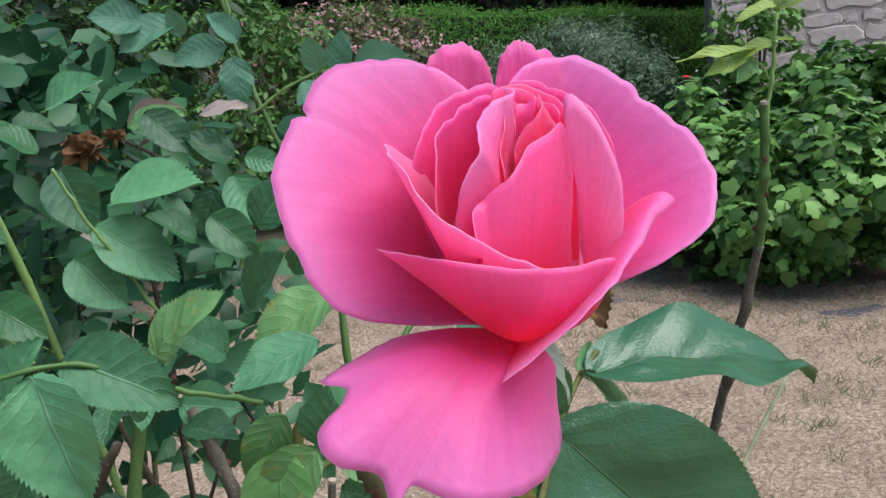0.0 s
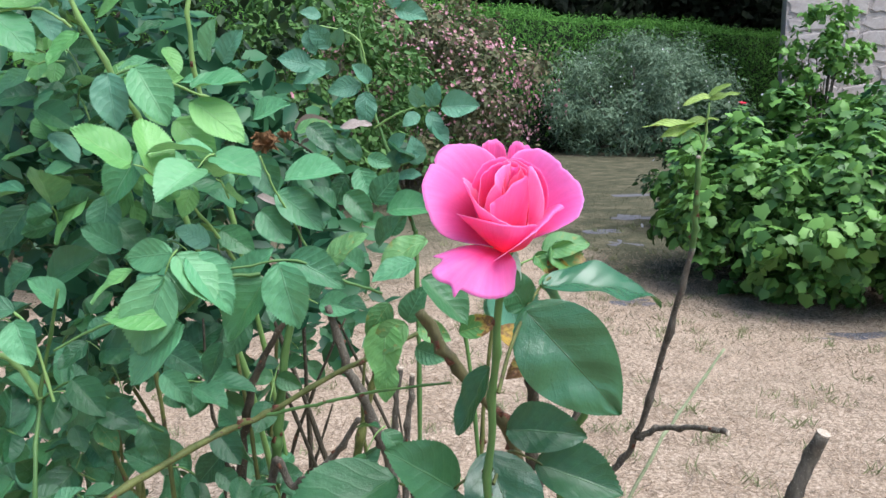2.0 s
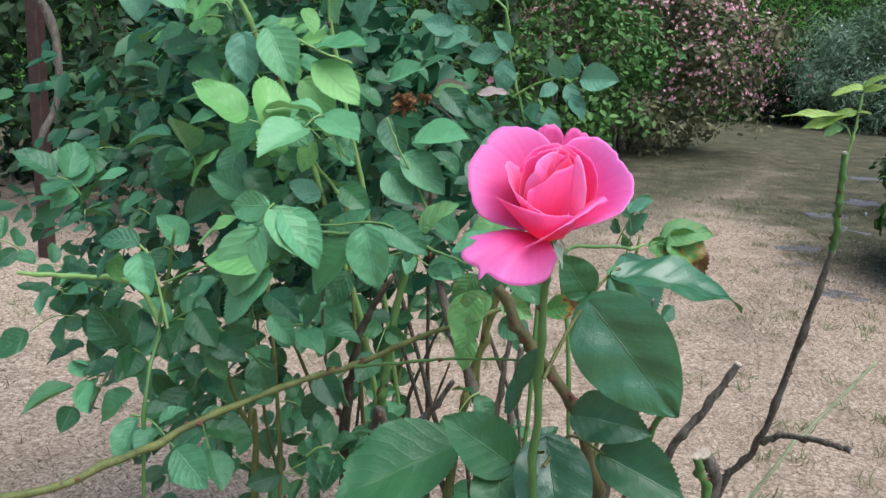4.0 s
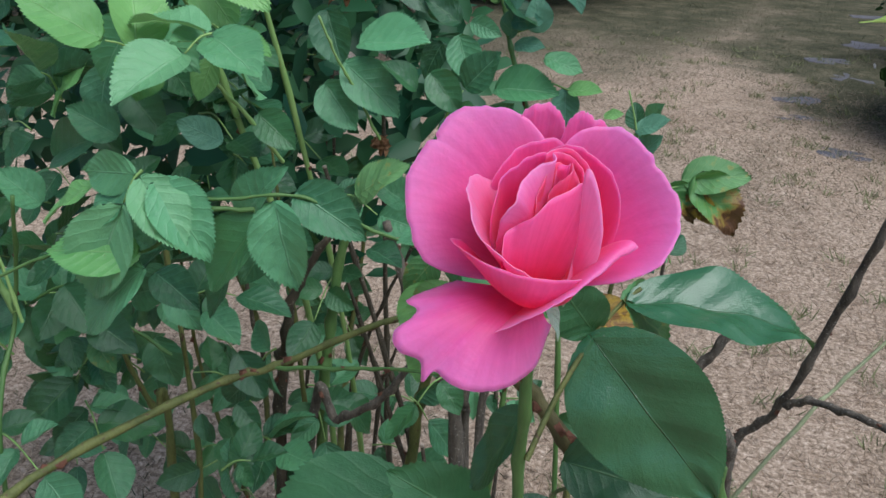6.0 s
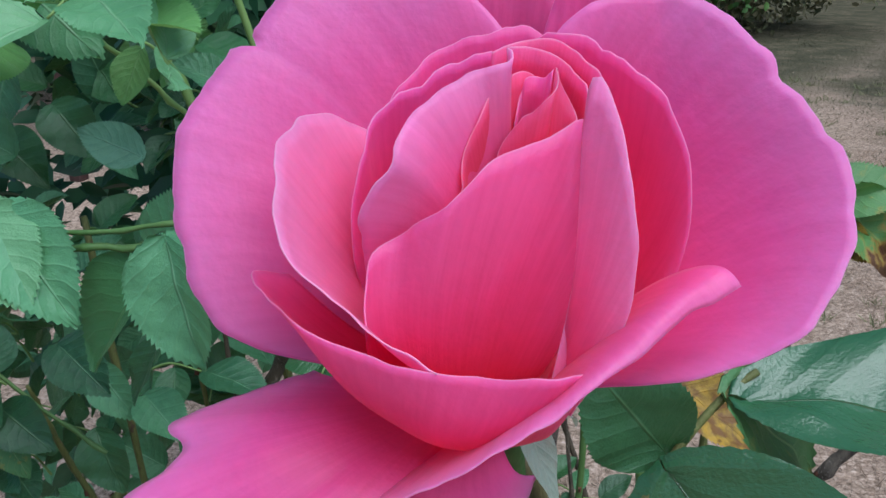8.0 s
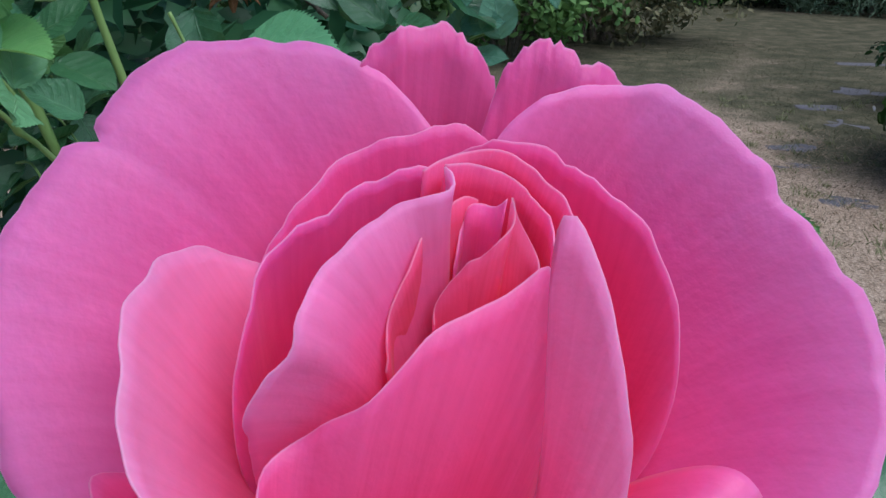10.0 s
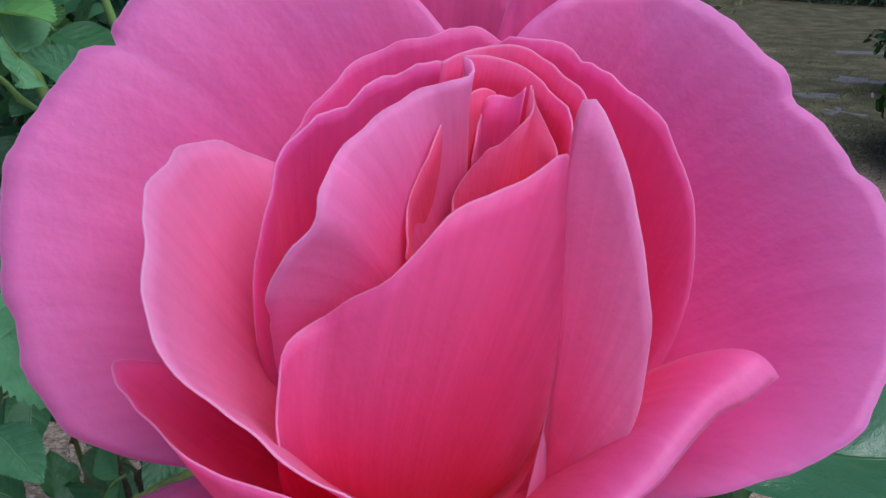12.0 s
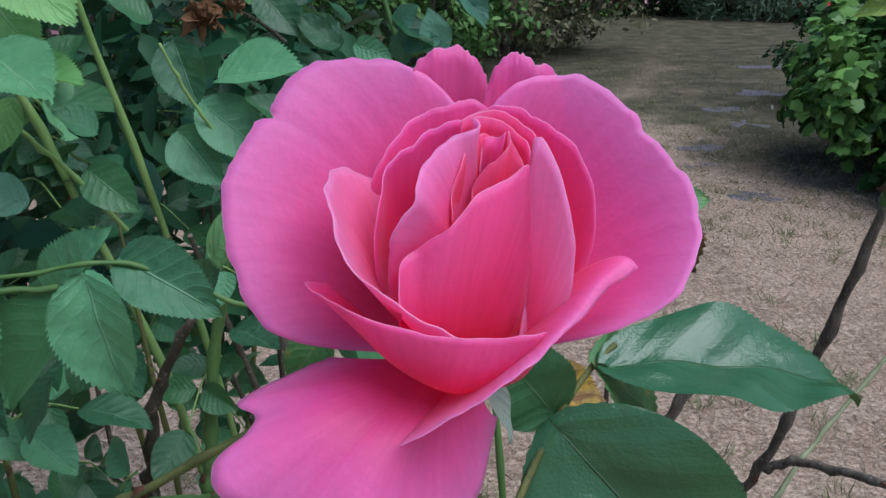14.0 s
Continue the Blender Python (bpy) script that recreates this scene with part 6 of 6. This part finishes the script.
# further leaves inside the bush; darker kinds further in put shade into the colour
for k in range(104):
    far = rng.random()
    y = 0.36 + 0.34 * far
    z = rng.uniform(0.60, 1.12) - 0.12 * far if k % 6 else rng.uniform(0.36, 0.6)
    left = -0.2 - 0.62 * y if z > 0.76 else -0.42 - 0.6 * y
    x = rng.uniform(left, -0.22 - (0.12 if z > 0.72 else 0.0) - 0.15 * (y - 0.36))
    a = rng.uniform(0, 6.28)
    L = rng.uniform(0.035, 0.075)
    b = (x, y, z)
    t = (x + L * math.cos(a), y - 0.02 + 0.6 * L * math.sin(a), z + rng.uniform(-0.035, 0.03))
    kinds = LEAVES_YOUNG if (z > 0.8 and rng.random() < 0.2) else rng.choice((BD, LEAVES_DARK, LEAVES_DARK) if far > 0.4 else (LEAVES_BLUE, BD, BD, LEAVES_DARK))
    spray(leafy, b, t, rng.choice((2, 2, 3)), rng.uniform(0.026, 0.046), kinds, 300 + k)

for k in range(18):
    z = rng.uniform(0.3, 0.62)
    y = rng.uniform(0.3, 0.7)
    x = rng.uniform(-0.6, -0.1) + 0.12 * (y - 0.3)
    a = rng.uniform(0, 6.28)
    L = rng.uniform(0.03, 0.06)
    spray(leafy, (x, y, z), (x + L * math.cos(a), y - 0.02, z + L * math.sin(a) * 0.6), rng.choice((1, 2)), rng.uniform(0.028, 0.044), BD, 600 + k)

for k in range(28):
    x, y, z = rng.uniform(-0.75, -0.25), rng.uniform(0.28, 0.6), rng.uniform(0.38, 0.66)
    a = rng.uniform(0, 6.28)
    L = rng.uniform(0.03, 0.06)
    spray(leafy, (x, y, z), (x + L * math.cos(a), y - 0.02, z + L * math.sin(a) * 0.6), rng.choice((1, 2, 2)), rng.uniform(0.032, 0.05), rng.choice((LEAVES_DARK, BD, LEAVES_BLUE)), 700 + k)

# leaves too deep in the bush to tell apart, coloured dark for shade
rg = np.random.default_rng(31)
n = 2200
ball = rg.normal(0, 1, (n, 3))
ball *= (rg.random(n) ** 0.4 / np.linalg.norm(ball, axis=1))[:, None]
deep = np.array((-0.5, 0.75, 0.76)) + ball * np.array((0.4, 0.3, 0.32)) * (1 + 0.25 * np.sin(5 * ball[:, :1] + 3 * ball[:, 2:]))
inner = scatter("inner_foliage", OVAL, OVAL_F, deep, frames_of(np.tile((0.0, -0.5, 0.7), (n, 1)), rg, 0.5), rg.uniform(0.03, 0.055, n), M_DEEPSHADE, leafy, "bluish green leaves deep in the bush, coloured dark for shade")
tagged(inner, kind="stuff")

# leaflets on side twigs of the tall slender shoot
for line in ([(-0.094, 0.505, 0.772), (-0.07, 0.5, 0.774), (-0.046, 0.498, 0.768)], [(-0.108, 0.513, 0.81), (-0.09, 0.505, 0.818), (-0.078, 0.5, 0.82)], [(0.004, 0.53, 0.62), (0.024, 0.5, 0.7), (0.018, 0.5, 0.738), (0.007, 0.5, 0.773)]):
    tube("leaf_stalk", line, 0.0013, 0.0008, M_SHOOT, leafy, steps=4, sides=5)
for b, t, me in (((-0.112, 0.5, 0.762), (-0.056, 0.488, 0.771), LEAVES_MINT[0]), ((-0.07, 0.5, 0.795), (-0.035, 0.492, 0.788), LEAVES_MINT[1]), ((-0.046, 0.498, 0.768), (-0.016, 0.49, 0.772), LEAVES_YOUNG[2]),
                 ((-0.05, 0.5, 0.768), (-0.046, 0.494, 0.735), LEAVES_TEAL[0]), ((-0.1, 0.508, 0.802), (-0.074, 0.496, 0.809), LEAVES_TEAL[1]), ((-0.078, 0.5, 0.818), (-0.082, 0.492, 0.85), LEAVES_TEAL[2]),
                 ((-0.106, 0.51, 0.81), (-0.1, 0.5, 0.84), LEAVES_TEAL[3]), ((-0.012, 0.5, 0.747), (0.004, 0.495, 0.754), LEAVES_YOUNG[0]), ((0.018, 0.5, 0.738), (0.047, 0.49, 0.752), LEAVES_TEAL[4]),
                 ((0.022, 0.5, 0.71), (0.038, 0.49, 0.738), LEAVES_TEAL[5]), ((0.02, 0.505, 0.68), (0.05, 0.495, 0.6), LEAVES_TEAL[0]), ((0.012, 0.505, 0.66), (0.03, 0.495, 0.615), LEAVES_TEAL[2])):
    single(leafy, b, t, me, (0.0, -0.62, 0.78))

# spent flower heads
def spent_bloom(place, size, seed):
    rg = random.Random(seed)
    ob = part("spent_bloom", mesh_of("spent_bloom", [(0.15 * math.cos(a) * s, 0.15 * math.sin(a) * s, z) for s, z in ((.3, -.6), (.8, -.4), (1, -.15), (.4, 0)) for a in np.linspace(0, 6.28, 8, endpoint=False)],
              [(i * 8 + j, i * 8 + (j + 1) % 8, (i + 1) * 8 + (j + 1) % 8, (i + 1) * 8 + j) for i in range(3) for j in range(8)], M_DRY), leafy, "withered brown flower head", Matrix.Translation(place) @ Matrix.Diagonal((size, size, size, 1)))
    for k in range(16):
        a, w = rg.uniform(0, 6.28), rg.uniform(0.6, 1.0)
        me = leaf_mesh("dry_petal", M_DRY, wide=w, fold=0.5, droop=rg.uniform(-.5, .9), wave=0.12, teeth=0.05, seed=seed + k, nu=10)
        d = Vector((math.cos(a), math.sin(a), rg.uniform(-.3, .9))).normalized()
        part("dry_petal", me, ob, "", aim((0, 0, -.1), d * rg.uniform(.45, .8), (rg.uniform(-1, 1), rg.uniform(-1, 1), 1)))


spent_bloom((-0.256, 0.49, 0.842), 0.026, 900)
spent_bloom((-0.233, 0.5, 0.85), 0.013, 940)
spent_bloom((-0.2, 0.42, 0.72), 0.016, 920)

# ---------------------------------------------------------------- stone house wall beyond the vine
def house_wall():
    M_STONE = rough_material("wall_stone", (0.46, 0.37, 0.33), (0.76, 0.69, 0.65), 5, 0.9, 0.8, 0.02)
    M_MORTAR = rough_material("lime_mortar", (0.48, 0.40, 0.36), (0.66, 0.57, 0.53), 14, 0.95, 0.9, 0.03)
    house = thing("house", "house wall of pale rough stone", "house", (4.6, 11.6, 0))
    house.rotation_euler = (0, 0, radians(70))
    v = [(a, b, c) for a in (0, 5.0) for b in (-6.5, 0) for c in (-0.1, 4.5)]
    part("wall", mesh_of("wall", v, [(0, 1, 3, 2), (4, 6, 7, 5), (0, 4, 5, 1), (2, 3, 7, 6), (1, 5, 7, 3)], M_MORTAR, smooth=False), house)
    rg = random.Random(4)
    z = 0.0
    shapes = {}
    while z < 3.0:
        h = rg.choice((0.18, 0.24, 0.3, 0.36))
        y = 0.0
        while y < 4.4:
            w = rg.choice((0.2, 0.3, 0.42, 0.55, 0.7))
            key = (w, h, rg.randrange(4))
            if key not in shapes:
                g = 0.028
                ring = []
                for ax, az, dx, dz in ((g, g, 1, 0), (w - g, g, 0, 1), (w - g, h - g, -1, 0), (g, h - g, 0, -1)):
                    for f in (0.16, 0.5, 0.84):
                        ring.append((ax + dx * f * (w - 2 * g) + rg.uniform(-.03, .03), az + dz * f * (h - 2 * g) + rg.uniform(-.03, .03)))
                n = len(ring)
                inner = [(w / 2 + (p - w / 2) * .94, h / 2 + (q - h / 2) * .92) for p, q in ring]
                shapes[key] = mesh_of("stone", [(0.004, -p, q) for p, q in ring] + [(-0.006 - rg.uniform(0, .004), -p, q) for p, q in inner] + [(-0.009, -w / 2, h / 2)],
                                      [(i, (i + 1) % n, n + (i + 1) % n, n + i) for i in range(n)] + [(n + i, n + (i + 1) % n, 2 * n) for i in range(n)], M_STONE, smooth=False)
            part("stone", shapes[key], house, "", pose(-0.003 - rg.uniform(0, .012), -y, z))
            y += w
        z += h


house_wall()
